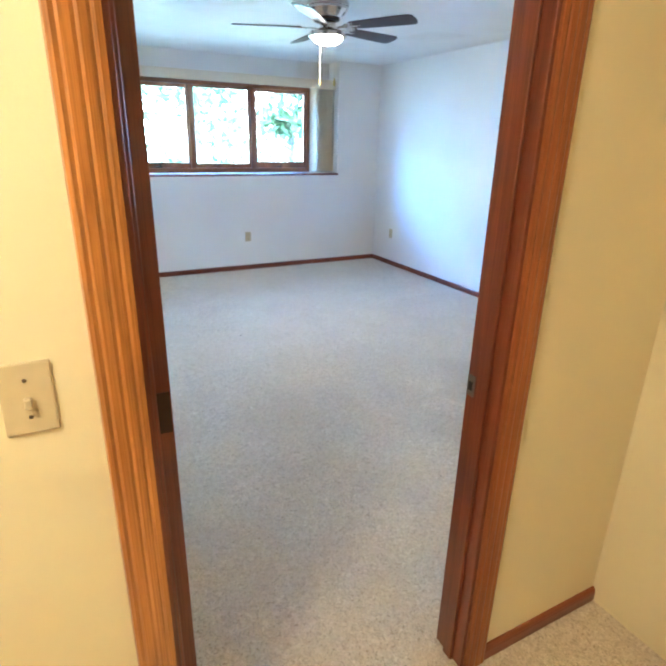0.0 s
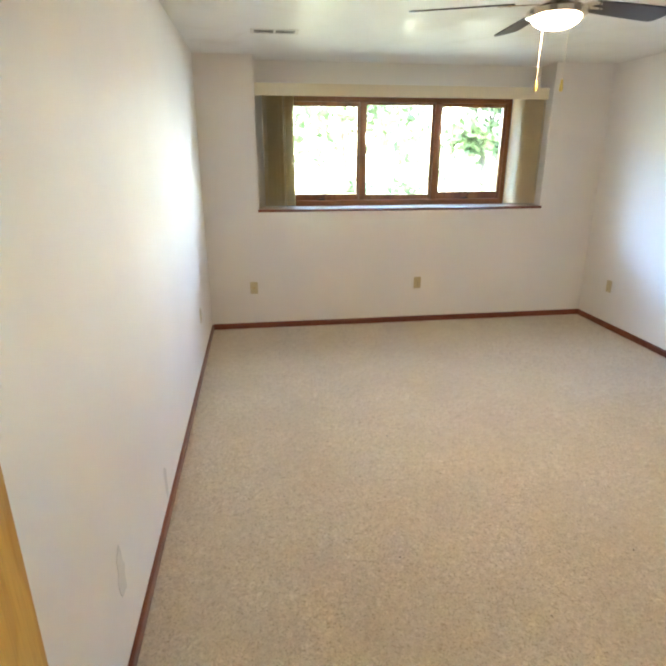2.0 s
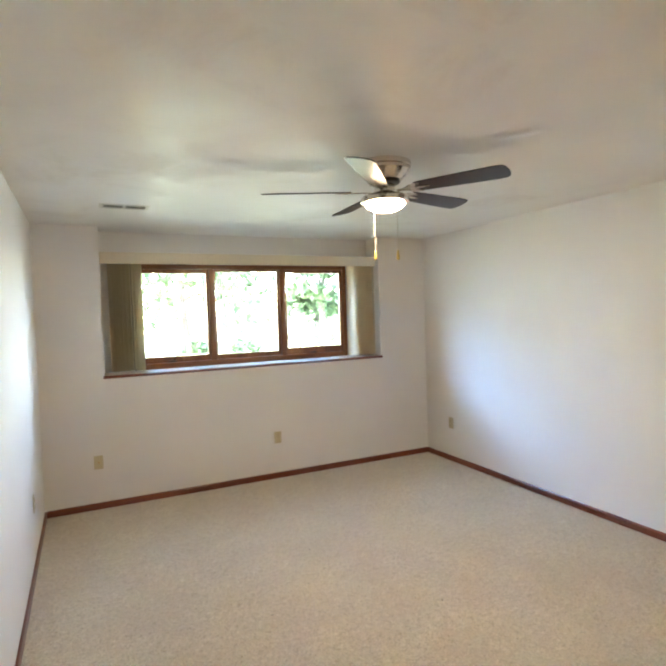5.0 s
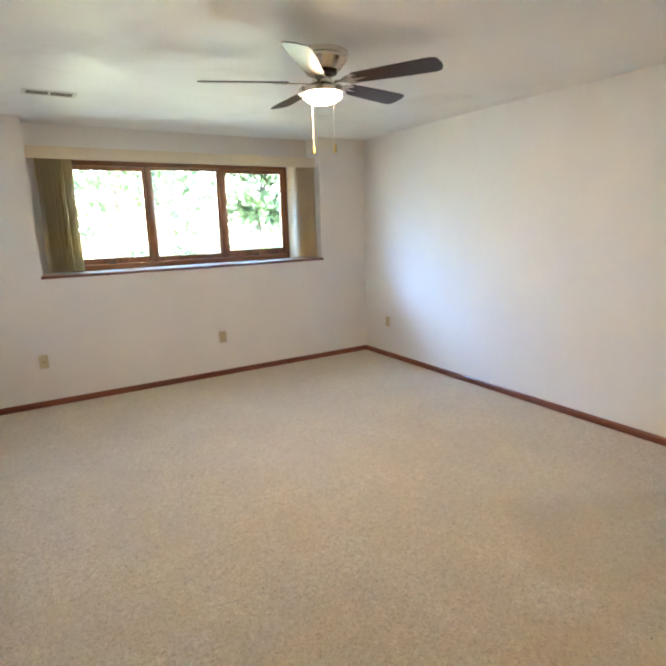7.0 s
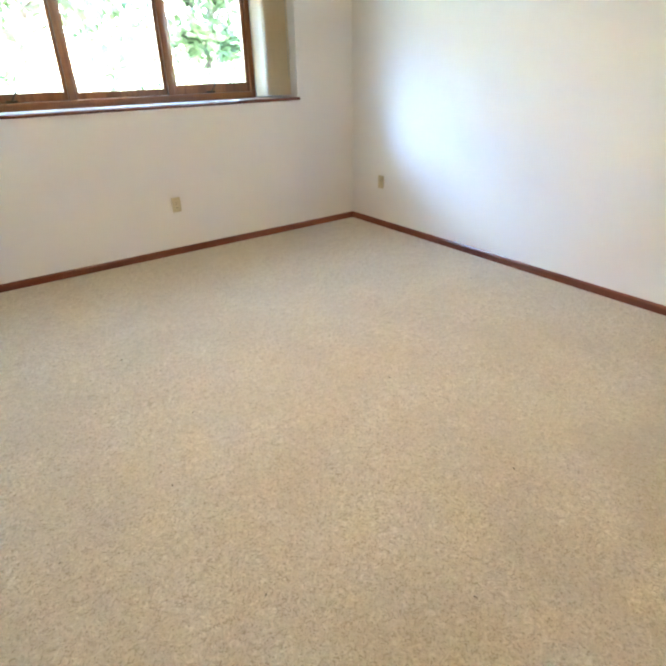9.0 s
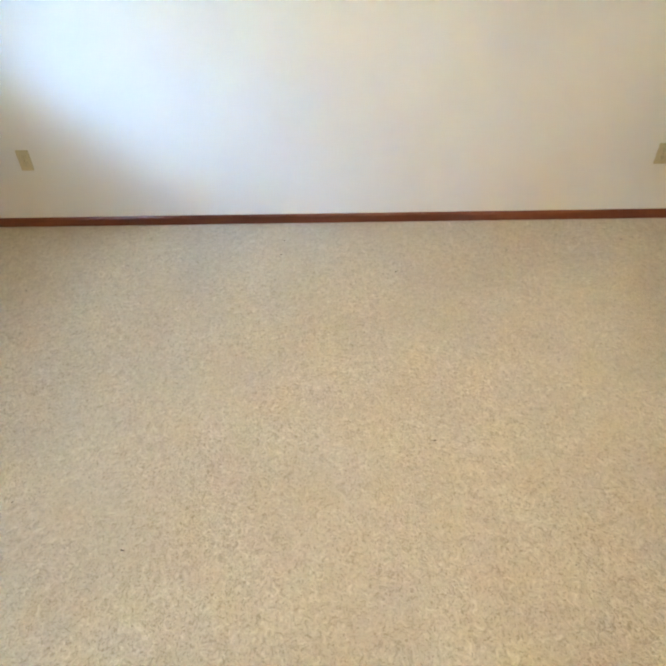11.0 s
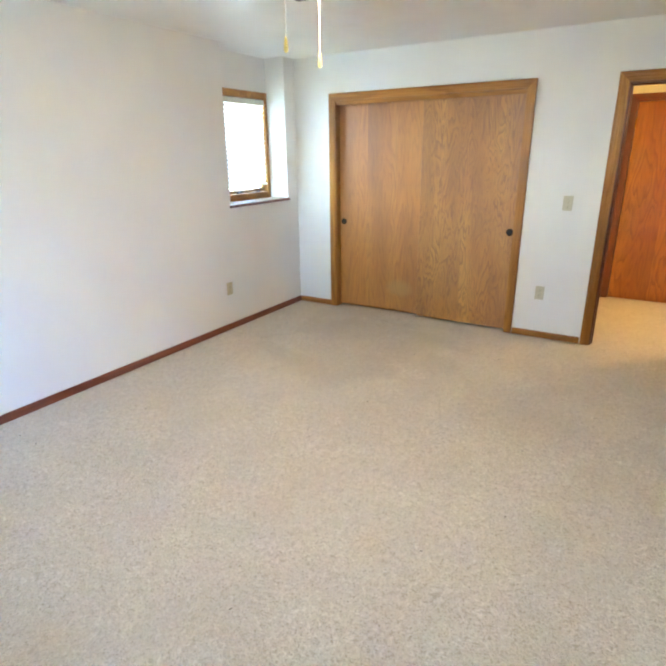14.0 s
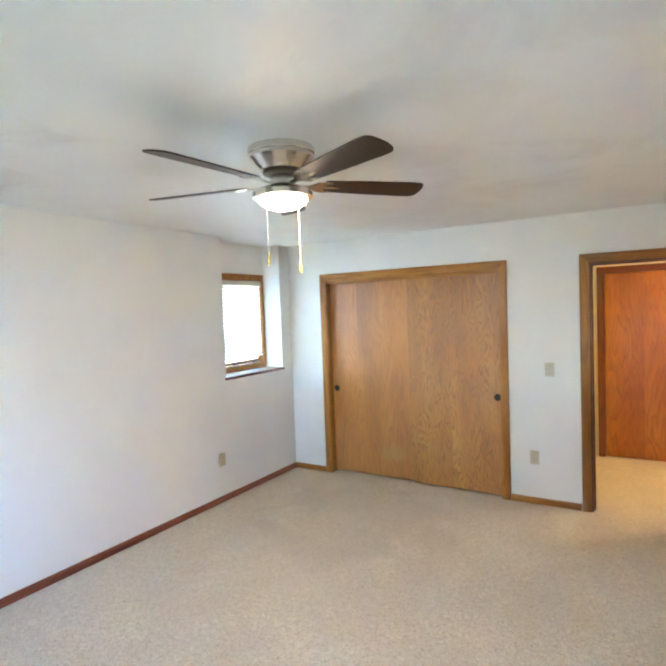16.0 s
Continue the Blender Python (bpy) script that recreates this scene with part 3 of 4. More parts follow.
def sliding_door(x0, x1, y, pull_x, material, label):
    d = thing("closet_door", (x0, y, 0), label, "sliding door", "closet doors")
    w = x1 - x0
    part("panel", box((0, -0.034, 0.018), (w, 0, CH - 0.03), 0.0018), material, d)
    cup = part("finger_pull", lathe([(0.031, -0.001), (0.031, 0.0015), (0.0285, 0.0025), (0.026, 0.001), (0.024, 0.0005), (0.004, 0.0005)], (pull_x - x0, 0, 0.89), 28,
                                    Matrix.Rotation(radians(-90), 4, 'X')), BRONZE, d, "dark bronze round finger pull", True)
    part("cup", lathe([(0.0235, 0.0008), (0.004, 0.0012)], (pull_x - x0, 0, 0.89), 24, Matrix.Rotation(radians(-90), 4, 'X')), DARK, cup)
    return d


sliding_door(CX0 + 0.014, 2.486, -0.026, 1.650, OAK, "golden-brown oak veneer sliding closet door, front one")
sliding_door(2.44, CX1 - 0.014, -0.068, 3.325, OAK_RUBBED, "golden-brown oak veneer sliding closet door, rear one with a pale scuff")
guide = solid("floor_guide", boxes(((2.458, -0.10, 0.0), (2.488, -0.012, 0.004)), ((2.466, -0.066, 0.004), (2.480, -0.0622, 0.03)), ((2.466, -0.0245, 0.004), (2.480, -0.012, 0.03)), bevel=0.001), WHITEPLATE,
              "small white plastic closet door floor guide", "door guide")

# ---- wide window ----
window_1 = thing("window_1", (0, NY, 0), "three-pane casement window in brown stained wood", "window", kind="structure")
Z0, Z1 = 1.141, 2.130
yf, yb = 0.0, 0.10
part("side_frame", box((0.766, yf, Z0), (0.806, yb, Z1), 0.003), WIN_Z, window_1)
part("side_frame", box((2.950, yf, Z0), (2.992, yb, Z1), 0.003), WIN_Z, window_1)
part("head_frame", box((0.806, yf, 2.086), (2.950, yb, Z1), 0.003), WIN_X, window_1)
part("bottom_frame", box((0.806, yf, Z0), (2.950, yb, 1.194), 0.003), WIN_X, window_1)
part("mullion", box((1.482, yf + 0.004, 1.194), (1.534, yb, 2.086), 0.003), WIN_Z, window_1)
part("mullion", box((2.220, yf + 0.004, 1.194), (2.272, yb, 2.086), 0.003), WIN_Z, window_1)
SASH = ((0.807, 1.481, 0.830, 1.458, 1.252, 2.046), (1.535, 2.219, 1.556, 2.196, 1.242, 2.064), (2.273, 2.949, 2.298, 2.918, 1.264, 2.052))
for i, (a, b, g0, g1, h0, h1) in enumerate(SASH):
    y0, y1 = (0.022, 0.062) if i != 1 else (0.034, 0.074)
    sash = part("sash", boxes(((a, y0, 1.195), (g0, y1, 2.085)), ((g1, y0, 1.195), (b, y1, 2.085)), ((g0, y0, 1.195), (g1, y1, h0)), ((g0, y0, h1), (g1, y1, 2.085)), bevel=0.002), WIN_Z, window_1)
    pane = part("pane", box((g0 - 0.004, y0 + 0.018, h0 - 0.004), (g1 + 0.004, y0 + 0.022, h1 + 0.004)), GLASS, sash)
    pane.visible_shadow = False
    if i != 1:
        cx = (g0 + g1) / 2 - 0.03
        crank = part("crank", boxes(((cx - 0.035, -0.002, 1.197), (cx + 0.035, 0.024, 1.212)), ((cx - 0.004, -0.022, 1.208), (cx + 0.006, 0.004, 1.218)), bevel=0.003), BRONZE, window_1, "dark metal window crank")
        part("crank_handle", lathe([(0.004, 0), (0.0045, 0.045), (0.007, 0.052), (0.004, 0.064)], (cx + 0.001, -0.018, 1.214), 10, Matrix.Rotation(radians(35), 4, 'Y')), BRONZE, crank, "", True)
SILL = [(0, 0), (-0.010, 0.004), (-0.013, 0.012), (-0.010, 0.020), (0, 0.024), (NY - D + 0.016, 0.024), (NY - D + 0.016, 0)]
solid("window_sill", extrude([(a, b) for a, b in SILL], (NX0 - 0.012, D - 0.004, NS + 0.001), (0, 1, 0), (0, 0, 1), (1, 0, 0), NX1 - NX0 + 0.024), SILL_X,
      "deep reddish-brown wooden window sill board", "window sill", "structure")
solid("window_sill_top", box((NX0 + 0.002, D + 0.004, NS + 0.0252), (NX1 - 0.002, NY - 0.002, NS + 0.0282), 0.0012), SILLTOP,
      "beige satin top of the deep window sill", "window sill", "structure")

# vertical blind
blind_1 = thing("vertical_blind", (NX0, D + 0.07, 2.0), "vertical blind drawn open, tan vanes stacked both sides", "vertical blind")
VL = NX1 - NX0
val = part("valance", boxes(((0.004, 0, 0.112), (VL - 0.006, 0.006, 0.212)), ((0.004, 0.006, 0.112), (0.010, 0.12, 0.212)), ((VL - 0.012, 0.006, 0.112), (VL - 0.006, 0.12, 0.212)), bevel=0.0012), VALANCE, blind_1, "cream vinyl valance")
part("rail", box((0.012, 0.045, 0.160), (VL - 0.014, 0.09, 0.190), 0.002), WHITEPLATE, blind_1, "white head rail")


def vane_mesh():
    bm = bmesh.new()
    prof = []
    for k in range(7):
        s = -1 + 2 * k / 6
        prof.append((s * 0.0445, 0.006 * (1 - s * s)))
    z0, z1 = 1.158 - 2.0, 0.158
    front = [[bm.verts.new((b + o, a, z)) for a, b in prof] for z in (z0, z1) for o in (0,)]
    back = [[bm.verts.new((b + 0.0008, a, z)) for a, b in prof] for z in (z0, z1)]
    for k in range(6):
        bm.faces.new((front[0][k], front[0][k + 1], front[1][k + 1], front[1][k]))
        bm.faces.new((back[0][k + 1], back[0][k], back[1][k], back[1][k + 1]))
    for k in (0, 6):
        bm.faces.new((front[0][k], front[1][k], back[1][k], back[0][k]))
    return to_mesh("vane", bm, VANE, True)


vane = vane_mesh()
stack = [0.572 + 0.0172 * i for i in range(16)] + [2.985 + 0.0168 * i for i in range(15)]
for i, x in enumerate(stack):
    v = new("vane", vane)
    v.parent = blind_1
    v.matrix_basis = pose(x - NX0 + random.uniform(-0.004, 0.004), 0.066 + random.uniform(-0.006, 0.006), 0, 0, 0, random.uniform(-9, 9) + (12 if i < 16 else 30))
part("wand", lathe([(0.004, -0.70), (0.004, 0.15)], (VL - 0.022, 0.03, 0), 8), WHITEPLATE, blind_1, "clear plastic wand", True)

# ---- small window ----
window_2 = thing("window_2", (EX, 0, 0), "narrow casement window in light brown wood", "window", kind="structure")
Z0, Z1 = 1.127, 2.116
part("side_frame", box((0, EY0 + 0.002, Z0), (0.10, EY0 + 0.052, Z1), 0.003), CASE_Z, window_2)
part("side_frame", box((0, EY1 - 0.052, Z0), (0.10, EY1 - 0.002, Z1), 0.003), CASE_Z, window_2)
part("head_frame", box((0, EY0 + 0.052, Z1 - 0.062), (0.10, EY1 - 0.052, Z1), 0.003), CASE_X, window_2)
part("bottom_frame", box((0, EY0 + 0.052, Z0), (0.10, EY1 - 0.052, Z0 + 0.062), 0.003), CASE_X, window_2)
sy0, sy1 = EY0 + 0.053, EY1 - 0.053
sash = part("sash", boxes(((0.045, sy0, 1.191), (0.085, sy0 + 0.03, 2.055)), ((0.045, sy1 - 0.03, 1.191), (0.085, sy1, 2.055)), ((0.045, sy0 + 0.03, 1.191), (0.085, sy1 - 0.03, 1.225)), ((0.045, sy0 + 0.03, 2.02), (0.085, sy1 - 0.03, 2.055)), bevel=0.002), CASE_Z, window_2)
pane = part("pane", box((0.062, sy0 + 0.026, 1.221), (0.066, sy1 - 0.026, 2.024)), GLASS, sash)
pane.visible_shadow = False
crank = part("crank", box((0.02, 0.60, 1.191), (0.044, 0.67, 1.206), 0.003), BRONZE, window_2, "dark metal window crank")
part("lock_lever", box((0.03, 0.30, 1.191), (0.044, 0.36, 1.204), 0.003), BRONZE, window_2)
solid("window_sill", extrude([(0, 0), (-0.010, 0.004), (-0.013, 0.012), (-0.010, 0.020), (0, 0.024), (EX - W + 0.016, 0.024), (EX - W + 0.016, 0)],
                             (W - 0.004, EY0 - 0.012, ES + 0.001), (1, 0, 0), (0, 0, 1), (0, 1, 0), EY1 - EY0 + 0.024), SILL_Y,
      "reddish-brown wooden sill board of the narrow window", "window sill", "structure")
solid("window_sill_top", box((W + 0.004, EY0 + 0.002, ES + 0.0252), (EX - 0.002, EY1 - 0.002, ES + 0.0282), 0.0012), SILLTOP,
      "beige satin top of the narrow window's sill", "window sill", "structure")
blind_2 = thing("venetian_blind", (EX + 0.018, (EY0 + EY1) / 2, 2.05), "white venetian blind lowered, slats nearly closed", "venetian blind")
hw = (EY1 - EY0) / 2 - 0.056
part("head_rail", box((-0.022, -hw, -0.052), (0.022, hw, -0.004), 0.003), WHITEPLATE, blind_2, "white head rail")
SP = [(-0.024, 0), (-0.012, 0.0022), (0, 0.003), (0.012, 0.0022), (0.024, 0), (0.024, -0.0016), (0, 0.0013), (-0.024, -0.0016)]
slat_me = to_mesh("slat", extrude(SP, (0, -hw + 0.003, 0), (1, 0, 0), (0, 0, 1), (0, 1, 0), 2 * hw - 0.006), SLAT)
for k in range(18):
    s = new("slat", slat_me)
    s.parent = blind_2
    s.matrix_basis = pose(0, 0, -0.075 - 0.0395 * k, 0, 62 + random.uniform(-2, 2), 0)
part("bottom_rail", box((-0.022, -hw + 0.003, -0.075 - 0.0395 * 18 - 0.006), (0.022, hw - 0.003, -0.075 - 0.0395 * 18 + 0.012), 0.003), WHITEPLATE, blind_2, "white bottom rail")
# small grey dashes, one at each slat along both cords
dash_me = to_mesh("rung", box((-0.0008, -0.022, -0.008), (0.0008, 0.022, 0.008)), GREYDASH)
for yy in (-hw + 0.19, hw - 0.19):
    cord = part("ladder_cord", box((-0.026, yy - 0.002, -0.78), (-0.0245, yy + 0.002, -0.05)), CORD, blind_2)
    for k in range(18):
        rung = new("rung", dash_me)
        rung.parent = cord
        rung.matrix_basis = pose(-0.0233, yy, -0.074 - 0.0395 * k)

# ---- wall plates ----


def wall_plate(loc, turn, kind_of, material, label, category):
    """Faces -y before the turn. Plate 70 x 114 mm."""
    p = thing(category.replace(" ", "_"), loc, label, category, "wall plates", turn=turn)
    part("plate", box((-0.036, -0.006, -0.058), (0.036, 0.0, 0.058), 0.003, 2), material, p)
    if kind_of == "duplex":
        for s in (-0.0195, 0.0195):
            face = part("socket", box((-0.0165, -0.0085, s - 0.0135), (0.0165, -0.006, s + 0.0135), 0.002), material, p)
            part("slots", boxes(((-0.0075, -0.0092, s - 0.001), (-0.0055, -0.0084, s + 0.007)), ((0.0055, -0.0092, s - 0.001), (0.0075, -0.0084, s + 0.006)), ((-0.002, -0.0092, s - 0.009), (0.002, -0.0084, s - 0.005))), DARK, face)
        part("screw", lathe([(0.003, 0), (0.002, 0.001)], (0, -0.006, 0), 10, Matrix.Rotation(radians(90), 4, 'X')), STEEL, p)
    elif kind_of == "switch":
        part("toggle", box((-0.005, -0.018, -0.012), (0.005, -0.006, 0.004), 0.0015), material, p, "toggle lever")
        part("toggle_slot", box((-0.006, -0.0068, -0.013), (0.006, -0.0058, 0.013)), IVORY, p)
        for s in (-0.030, 0.030):
            part("screw", lathe([(0.0034, 0), (0.0024, 0.0012)], (0, -0.006, s), 10, Matrix.Rotation(radians(90), 4, 'X')), STEEL, p, "dark screw head")
    else:
        part("jack", lathe([(0.0065, 0), (0.0065, 0.003), (0.0045, 0.004), (0.0045, 0.010), (0.001, 0.010)], (0, -0.006, 0), 14, Matrix.Rotation(radians(90), 4, 'X')), BRASS, p, "brass cable connector")
    return p


wall_plate((0.419, D, 0.404), 0, "jack", IVORY, "ivory wall plate with a cable jack", "cable plate")
wall_plate((2.042, D, 0.404), 0, "duplex", IVORY, "ivory duplex outlet under the wide window", "wall outlet")
wall_plate((W, 4.767, 0.406), -90, "duplex", IVORY, "ivory duplex outlet near the window corner", "wall outlet")
wall_plate((W, 1.144, 0.386), -90, "duplex", IVORY, "ivory duplex outlet below the narrow window", "wall outlet")
wall_plate((0.0, 4.288, 0.418), 90, "duplex", IVORY, "ivory duplex outlet on the bare wall", "wall outlet")
wall_plate((1.345, 0.0, 0.398), 180, "duplex", PALEPLATE, "pale duplex outlet between closet and doorway", "wall outlet")
wall_plate((1.214, 0.0, 1.154), 180, "switch", PALEPLATE, "pale toggle light switch beside the doorway", "light switch")
wall_plate((-0.090, -T, 1.156), 0, "switch", IVORY, "ivory toggle light switch in the hallway", "light switch")

# filler patches on the west wall
for cy, cz, w, h in ((1.65, 0.355, 0.040, 0.085), (2.42, 0.165, 0.028, 0.10)):
    out = []
    for k in range(14):
        a = 2 * math.pi * k / 14
        r = 1 + random.uniform(-0.28, 0.28)
        out.append((w * r * math.cos(a), h * r * math.sin(a)))
    m = Matrix.Translation((0.0, cy, cz)) @ Matrix(((0, 0, 1, 0), (1, 0, 0, 0), (0, 1, 0, 0), (0, 0, 0, 1)))
    solid("wall_patch", prism(out, 0.0, 0.0015, m), SPACKLE, "unpainted grey filler patch on the wall", "wall patch")

# lint on the carpet
lint = bmesh.new()
for k in range(26):
    lx, ly, a = random.uniform(0.4, 3.6), random.uniform(0.5, 4.9), random.uniform(0, 3.14)
    sp = box((-0.006, -0.0018, 0), (0.006, 0.0018, 0.003), 0.001)
    bmesh.ops.transform(sp, matrix=pose(lx, ly, 0.0, 0, 0, a * 57.3) @ Matrix.Scale(random.uniform(0.5, 1.2), 4), verts=sp.verts)
    tmp = bpy.data.meshes.new("speck")
    sp.to_mesh(tmp)
    sp.free()
    lint.from_mesh(tmp)
    bpy.data.meshes.remove(tmp)
solid("carpet_lint", lint, LINT, "tiny dark lint specks lying on the carpet", "lint", "stuff")

# ---- ceiling register ----
reg = thing("ceiling_vent", (0.655, 4.31, H), "white metal ceiling register with dark slots", "ceiling vent")
part("rim", boxes(((-0.165, -0.075, -0.003), (0.165, -0.048, 0)), ((-0.165, 0.048, -0.003), (0.165, 0.075, 0)), ((-0.165, -0.048, -0.003), (-0.138, 0.048, 0)), ((0.138, -0.048, -0.003), (0.165, 0.048, 0)), ((-0.009, -0.048, -0.003), (0.009, 0.048, 0)), bevel=0.001), VENT, reg)
part("backing", box((-0.138, -0.048, -0.0016), (0.138, 0.048, -0.0002)), DARK, reg, "dark duct opening")
for sgn in (-1, 1):
    for k in range(4):
        y = -0.036 + 0.024 * k
        part("slat", box((sgn * 0.0735 - 0.062, y - 0.0015, -0.0024), (sgn * 0.0735 + 0.062, y + 0.0015, -0.0016)), VENT, reg)

# ---- ceiling fan ----
FX, FY = 1.859, 2.761
fan = thing("ceiling_fan", (FX, FY, 0.0), "brushed nickel ceiling fan, five dark blades, light on", "ceiling fan")
part("motor_housing", lathe([(0.01, H), (0.142, H), (0.145, H - 0.005), (0.145, H - 0.026), (0.139, H - 0.030), (0.141, H - 0.035), (0.141, H - 0.046), (0.134, H - 0.053), (0.116, H - 0.074), (0.098, H - 0.092), (0.094, H - 0.096), (0.01, H - 0.096)], seg=56), NICKEL, fan, "", True)
part("flywheel", lathe([(0.01, H - 0.096), (0.082, H - 0.096), (0.082, H - 0.110), (0.06, H - 0.116), (0.01, H - 0.116)], seg=40), BRONZE, fan, "dark motor plate", True)
part("switch_housing", lathe([(0.01, H - 0.116), (0.052, H - 0.116), (0.055, H - 0.122), (0.055, H - 0.154), (0.060, H - 0.161), (0.085, H - 0.168), (0.118, H - 0.179), (0.131, H - 0.190), (0.132, H - 0.211), (0.126, H - 0.214), (0.01, H - 0.214)], seg=56), NICKEL, fan, "", True)
part("light_bowl", lathe([(0.01, H - 0.2145), (0.104, H - 0.2145), (0.106, H - 0.219), (0.103, H - 0.227), (0.094, H - 0.238), (0.076, H - 0.249), (0.053, H - 0.257), (0.027, H - 0.262), (0.002, H - 0.264)], seg=48), BOWL, fan, "lit frosted white glass bowl", True)
BZ = H - 0.156
outline = [(0.185, -0.046), (0.20, -0.052), (0.40, -0.062), (0.60, -0.069), (0.640, -0.066), (0.657, -0.050), (0.665, -0.01), (0.665, 0.02), (0.655, 0.052), (0.636, 0.067), (0.60, 0.069), (0.40, 0.062), (0.20, 0.052), (0.185, 0.046)]
iron = [(0.075, -0.012), (0.11, -0.010), (0.135, -0.020), (0.155, -0.044), (0.185, -0.050), (0.215, -0.046), (0.220, -0.036), (0.195, -0.030), (0.180, -0.014), (0.215, -0.010), (0.255, -0.006), (0.262, 0), (0.255, 0.006), (0.215, 0.010),
        (0.180, 0.014), (0.195, 0.030), (0.220, 0.036), (0.215, 0.046), (0.185, 0.050), (0.155, 0.044), (0.135, 0.020), (0.11, 0.010), (0.075, 0.012)]
for k in range(5):
    spin = Matrix.Rotation(radians(-59 + 72 * k), 4, 'Z')
    tilt = Matrix.Translation((0, 0, BZ)) @ Matrix.Rotation(radians(-12), 4, 'X')
    blade = part("blade", prism(outline, 0.0, 0.006, tilt, 0.0012), BLADE, fan, "dark walnut fan blade")
    blade.matrix_basis = spin
    arm = part("blade_iron", prism(iron, -0.005, -0.0005, tilt, 0.001), NICKEL, blade, "nickel blade bracket", True)
    for sx, sy in ((0.205, -0.041), (0.245, 0.0), (0.205, 0.041)):
        part("screw", lathe([(0.0045, -0.0065), (0.0045, -0.005)], (sx, sy, 0), 8, None), STEEL, arm).matrix_basis = tilt
for sy, zend, lab in ((0.116, 1.912, ""), (-0.116, 1.888, "")):
    c = part("pull_chain", lathe([(0.0016, zend + 0.05), (0.0016, H - 0.212)], (0, sy, 0), 8), CORD, fan, "thin white pull cord")
    part("pull_knob", lathe([(0.002, zend + 0.052), (0.005, zend + 0.046), (0.008, zend + 0.020), (0.009, zend + 0.008), (0.006, zend), (0.001, zend - 0.001)], (0, sy, 0), 14), PULL, c, "pale wooden pull", True)

# ---- hall lamp ----
hall_lamp = thing("ceiling_lamp", (-0.70, -0.80, H), "warm flush ceiling lamp in the hallway", "ceiling lamp")
part("base", lathe([(0.01, 0), (0.15, 0), (0.152, -0.02), (0.14, -0.03), (0.01, -0.03)]), BRASS, hall_lamp, "", True)
part("shade", lathe([(0.01, -0.0305), (0.138, -0.0305), (0.135, -0.06), (0.11, -0.09), (0.06, -0.108), (0.002, -0.112)]), HALLBOWL, hall_lamp, "lit glass shade", True)

# ---- outdoors ----
GZ = 0.72
solid("ground", boxes(((-400, D + 0.4, GZ - 0.5), (400, 600, GZ)), ((W + 0.4, -300, GZ - 0.5), (400, D + 0.4, GZ))), LAWN, "sunlit lawn outside the windows", "lawn", "structure")


def tree(x, y, height, crown_r, crown_z, trunk_r, seed, label, n=900, leaf=0.16):
    rng = random.Random(seed)
    t = thing("tree", (x, y, GZ), label, "tree", "garden trees")
    bm = bmesh.new()

    def limb(p, q, r0, r1):
        p, q = Vector(p), Vector(q)
        ax = (q - p).normalized()
        u = ax.orthogonal().normalized()
        v = ax.cross(u)
        a = [bm.verts.new(p + (u * math.cos(k * math.pi / 4) + v * math.sin(k * math.pi / 4)) * r0) for k in range(8)]
        b = [bm.verts.new(q + (u * math.cos(k * math.pi / 4) + v * math.sin(k * math.pi / 4)) * r1) for k in range(8)]
        for k in range(8):
            bm.faces.new((a[k], a[(k + 1) % 8], b[(k + 1) % 8], b[k]))

    top = Vector((rng.uniform(-0.3, 0.3), rng.uniform(-0.3, 0.3), crown_z))
    limb((0, 0, -0.1), top * 0.5, trunk_r * 1.15, trunk_r * 0.85)
    limb(top * 0.5, top, trunk_r * 0.85, trunk_r * 0.6)
    ends = []
    for k in range(9):
        a = 2.4 * k + rng.uniform(-0.4, 0.4)
        q = top + Vector((math.cos(a) * crown_r * rng.uniform(0.4, 0.85), math.sin(a) * crown_r * rng.uniform(0.4, 0.85), rng.uniform(-0.1, 0.9) * (height - crown_z)))
        limb(top * rng.uniform(0.7, 1.0), q, trunk_r * 0.4, trunk_r * 0.08)
        ends.append(q)
    part("trunk", bm, BARK, t, "grey-brown trunk with limbs", True)
    verts, faces = [], []
    for k in range(n):
        c = rng.choice(ends) + Vector((rng.gauss(0, 1), rng.gauss(0, 1), rng.gauss(0, 0.7))) * crown_r * 0.26
        e = Euler((rng.uniform(-1.2, 1.2), rng.uniform(-1.2, 1.2), rng.uniform(0, 6.3))).to_matrix()
        s = leaf * rng.uniform(0.6, 1.4)
        i = len(verts)
        for a, b, d in ((-1, 0, 0), (-0.2, -0.55, 0.1), (1, 0, -0.15), (-0.2, 0.55, 0.1)):
            verts.append(tuple(c + e @ Vector((a * s, b * s, d * s))))
        faces += [(i, i + 1, i + 2), (i, i + 2, i + 3)]
    me = bpy.data.meshes.new("crown")
    me.from_pydata(verts, [], faces)
    me.materials.append(LEAF)
    crown = new("crown", me)
    crown.parent = t
    tagged(crown, "loose green leafy crown")
    return t


tree(2.70, 13.5, 5.4, 2.2, 1.9, 0.085, 3, "slender garden tree with a straight trunk", 3200, 0.13)
tree(6.84, 15.0, 3.6, 1.3, 1.3, 0.11, 5, "broad leafy tree by the lawn", 3600, 0.13)
tree(6.2, 24.0, 9.0, 3.2, 4.0, 0.2, 8, "tall leafy tree behind the lawn", 3000, 0.2)
tree(1.0, 26.0, 9.0, 3.2, 3.6, 0.2, 11, "tall leafy tree behind the lawn", 3000, 0.2)
tree(15.0, 26.0, 10.0, 4.0, 4.0, 0.24, 14, "tall leafy tree behind the lawn", 3000, 0.22)
tree(16.0, -6.0, 9.0, 3.5, 3.2, 0.22, 17, "leafy tree beyond the narrow window", 2600, 0.2)


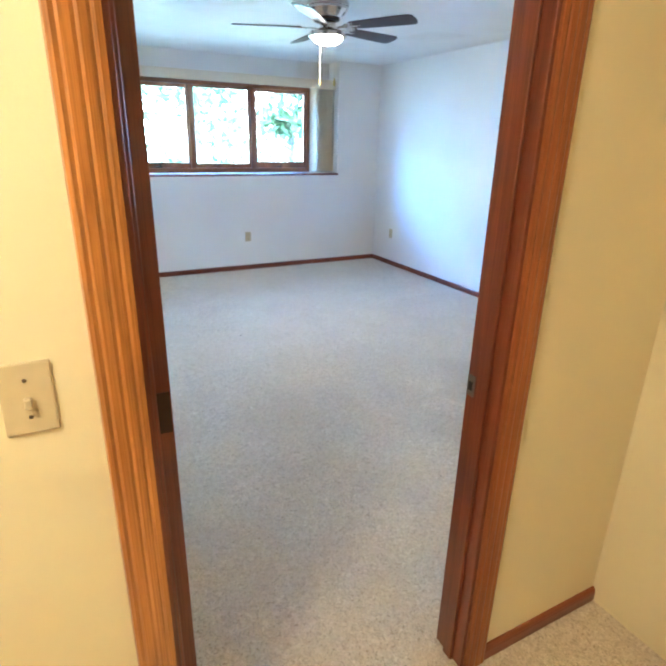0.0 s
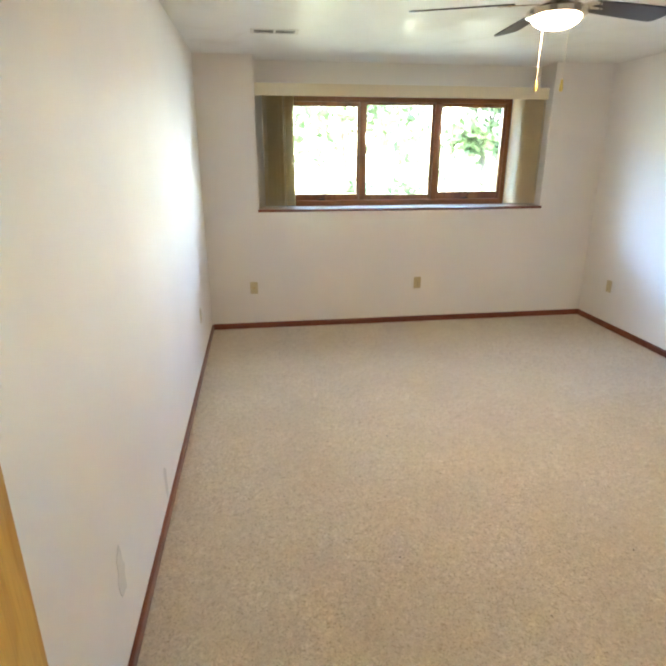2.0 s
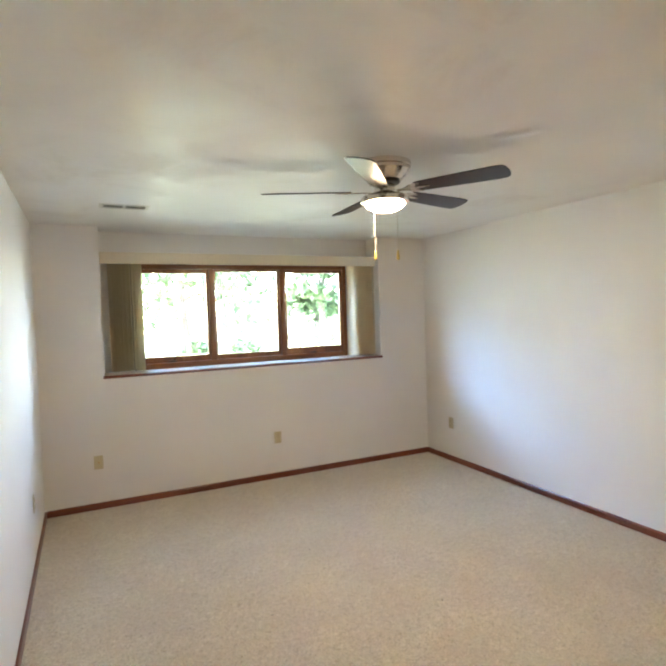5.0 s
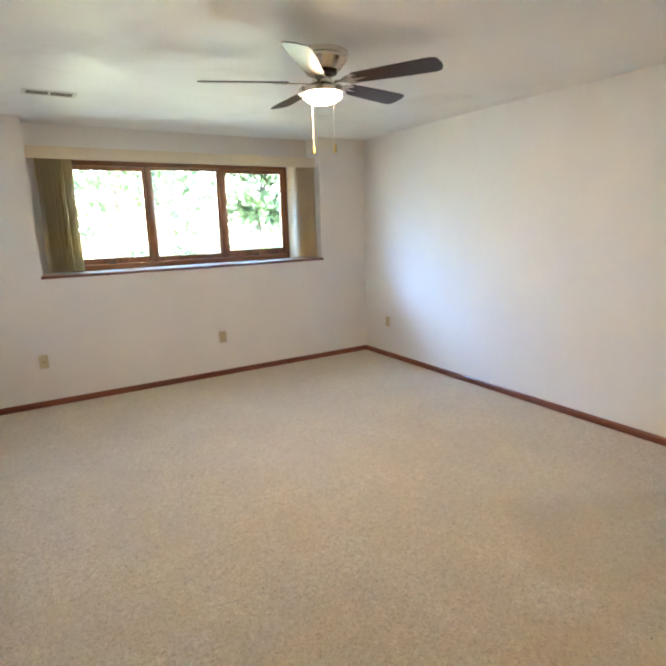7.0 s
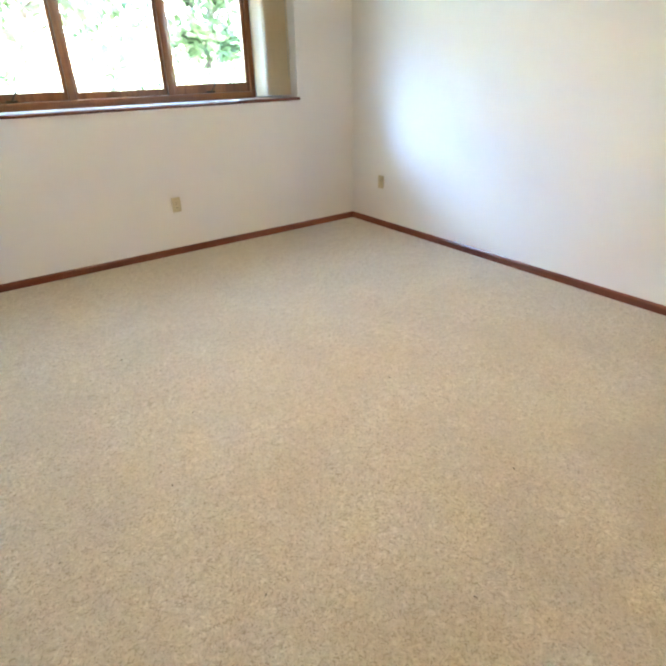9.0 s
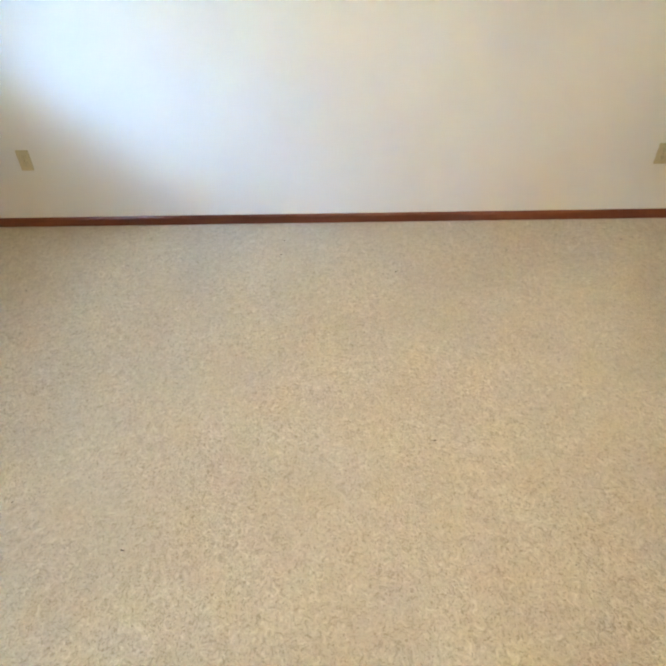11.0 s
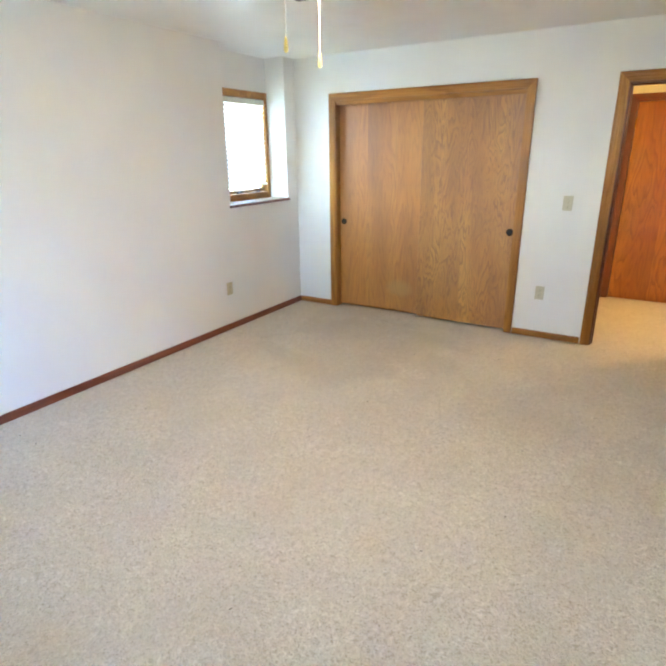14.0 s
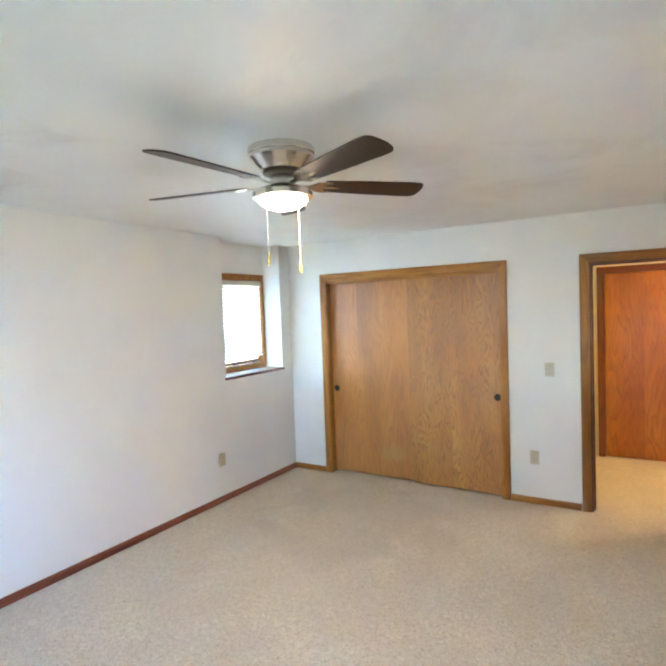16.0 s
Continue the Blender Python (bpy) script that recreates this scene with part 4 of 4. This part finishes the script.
def woods(seed, n):
    """Far edge of a wood: many leaf clumps with gaps, thicker towards the ground."""
    rng = random.Random(seed)
    verts, faces = [], []
    humps = [(rng.uniform(-30, 60), rng.uniform(1.5, 4.2), rng.uniform(1.5, 3.0)) for k in range(34)]
    for k in range(n):
        hx, hz, hr = rng.choice(humps)
        c = Vector((hx + rng.gauss(0, 0.55) * hr, 46 + rng.gauss(0, 2.2), GZ + max(0.1, hz * rng.random() ** 0.8)))
        e = Euler((rng.uniform(-1.3, 1.3), rng.uniform(-1.3, 1.3), rng.uniform(0, 6.3))).to_matrix()
        w = 0.34 * rng.uniform(0.5, 1.5)
        i = len(verts)
        for a, b, d in ((-1, 0, 0), (-0.2, -0.6, 0.1), (1, 0, -0.15), (-0.2, 0.6, 0.1)):
            verts.append(tuple(c + e @ Vector((a * w, b * w, d * w))))
        faces += [(i, i + 1, i + 2), (i, i + 2, i + 3)]
    me = bpy.data.meshes.new("woods")
    me.from_pydata(verts, [], faces)
    me.materials.append(LEAF)
    tagged(new("woods", me), "sunlit green wood edge far beyond the lawn", "woods", "", "stuff")


woods(21, 2600)


def shrub(x, y, r, seed, n=420):
    rng = random.Random(seed)
    verts, faces = [], []
    for k in range(n):
        d = Vector((rng.gauss(0, 1), rng.gauss(0, 1), abs(rng.gauss(0, 0.8)))) * r * 0.5
        e = Euler((rng.uniform(-1.3, 1.3), rng.uniform(-1.3, 1.3), rng.uniform(0, 6.3))).to_matrix()
        s = 0.06 * rng.uniform(0.6, 1.5)
        i = len(verts)
        for a, b in ((-1, 0), (-0.2, -0.5), (1, 0), (-0.2, 0.5)):
            verts.append(tuple(d + e @ Vector((a * s, b * s, 0))))
        faces += [(i, i + 1, i + 2), (i, i + 2, i + 3)]
    me = bpy.data.meshes.new("shrub")
    me.from_pydata(verts, [], faces)
    me.materials.append(LEAF)
    ob = new("shrub", me)
    ob.location = (x, y, GZ)
    tagged(ob, "low green shrub on the lawn", "shrub", "garden shrubs")


for k, (x, y, r) in enumerate(((3.9, 12.6, 0.45), (6.1, 12.6, 0.8), (7.0, 19.0, 0.9), (2.9, 13.7, 0.3))):
    shrub(x, y, r, 30 + k)
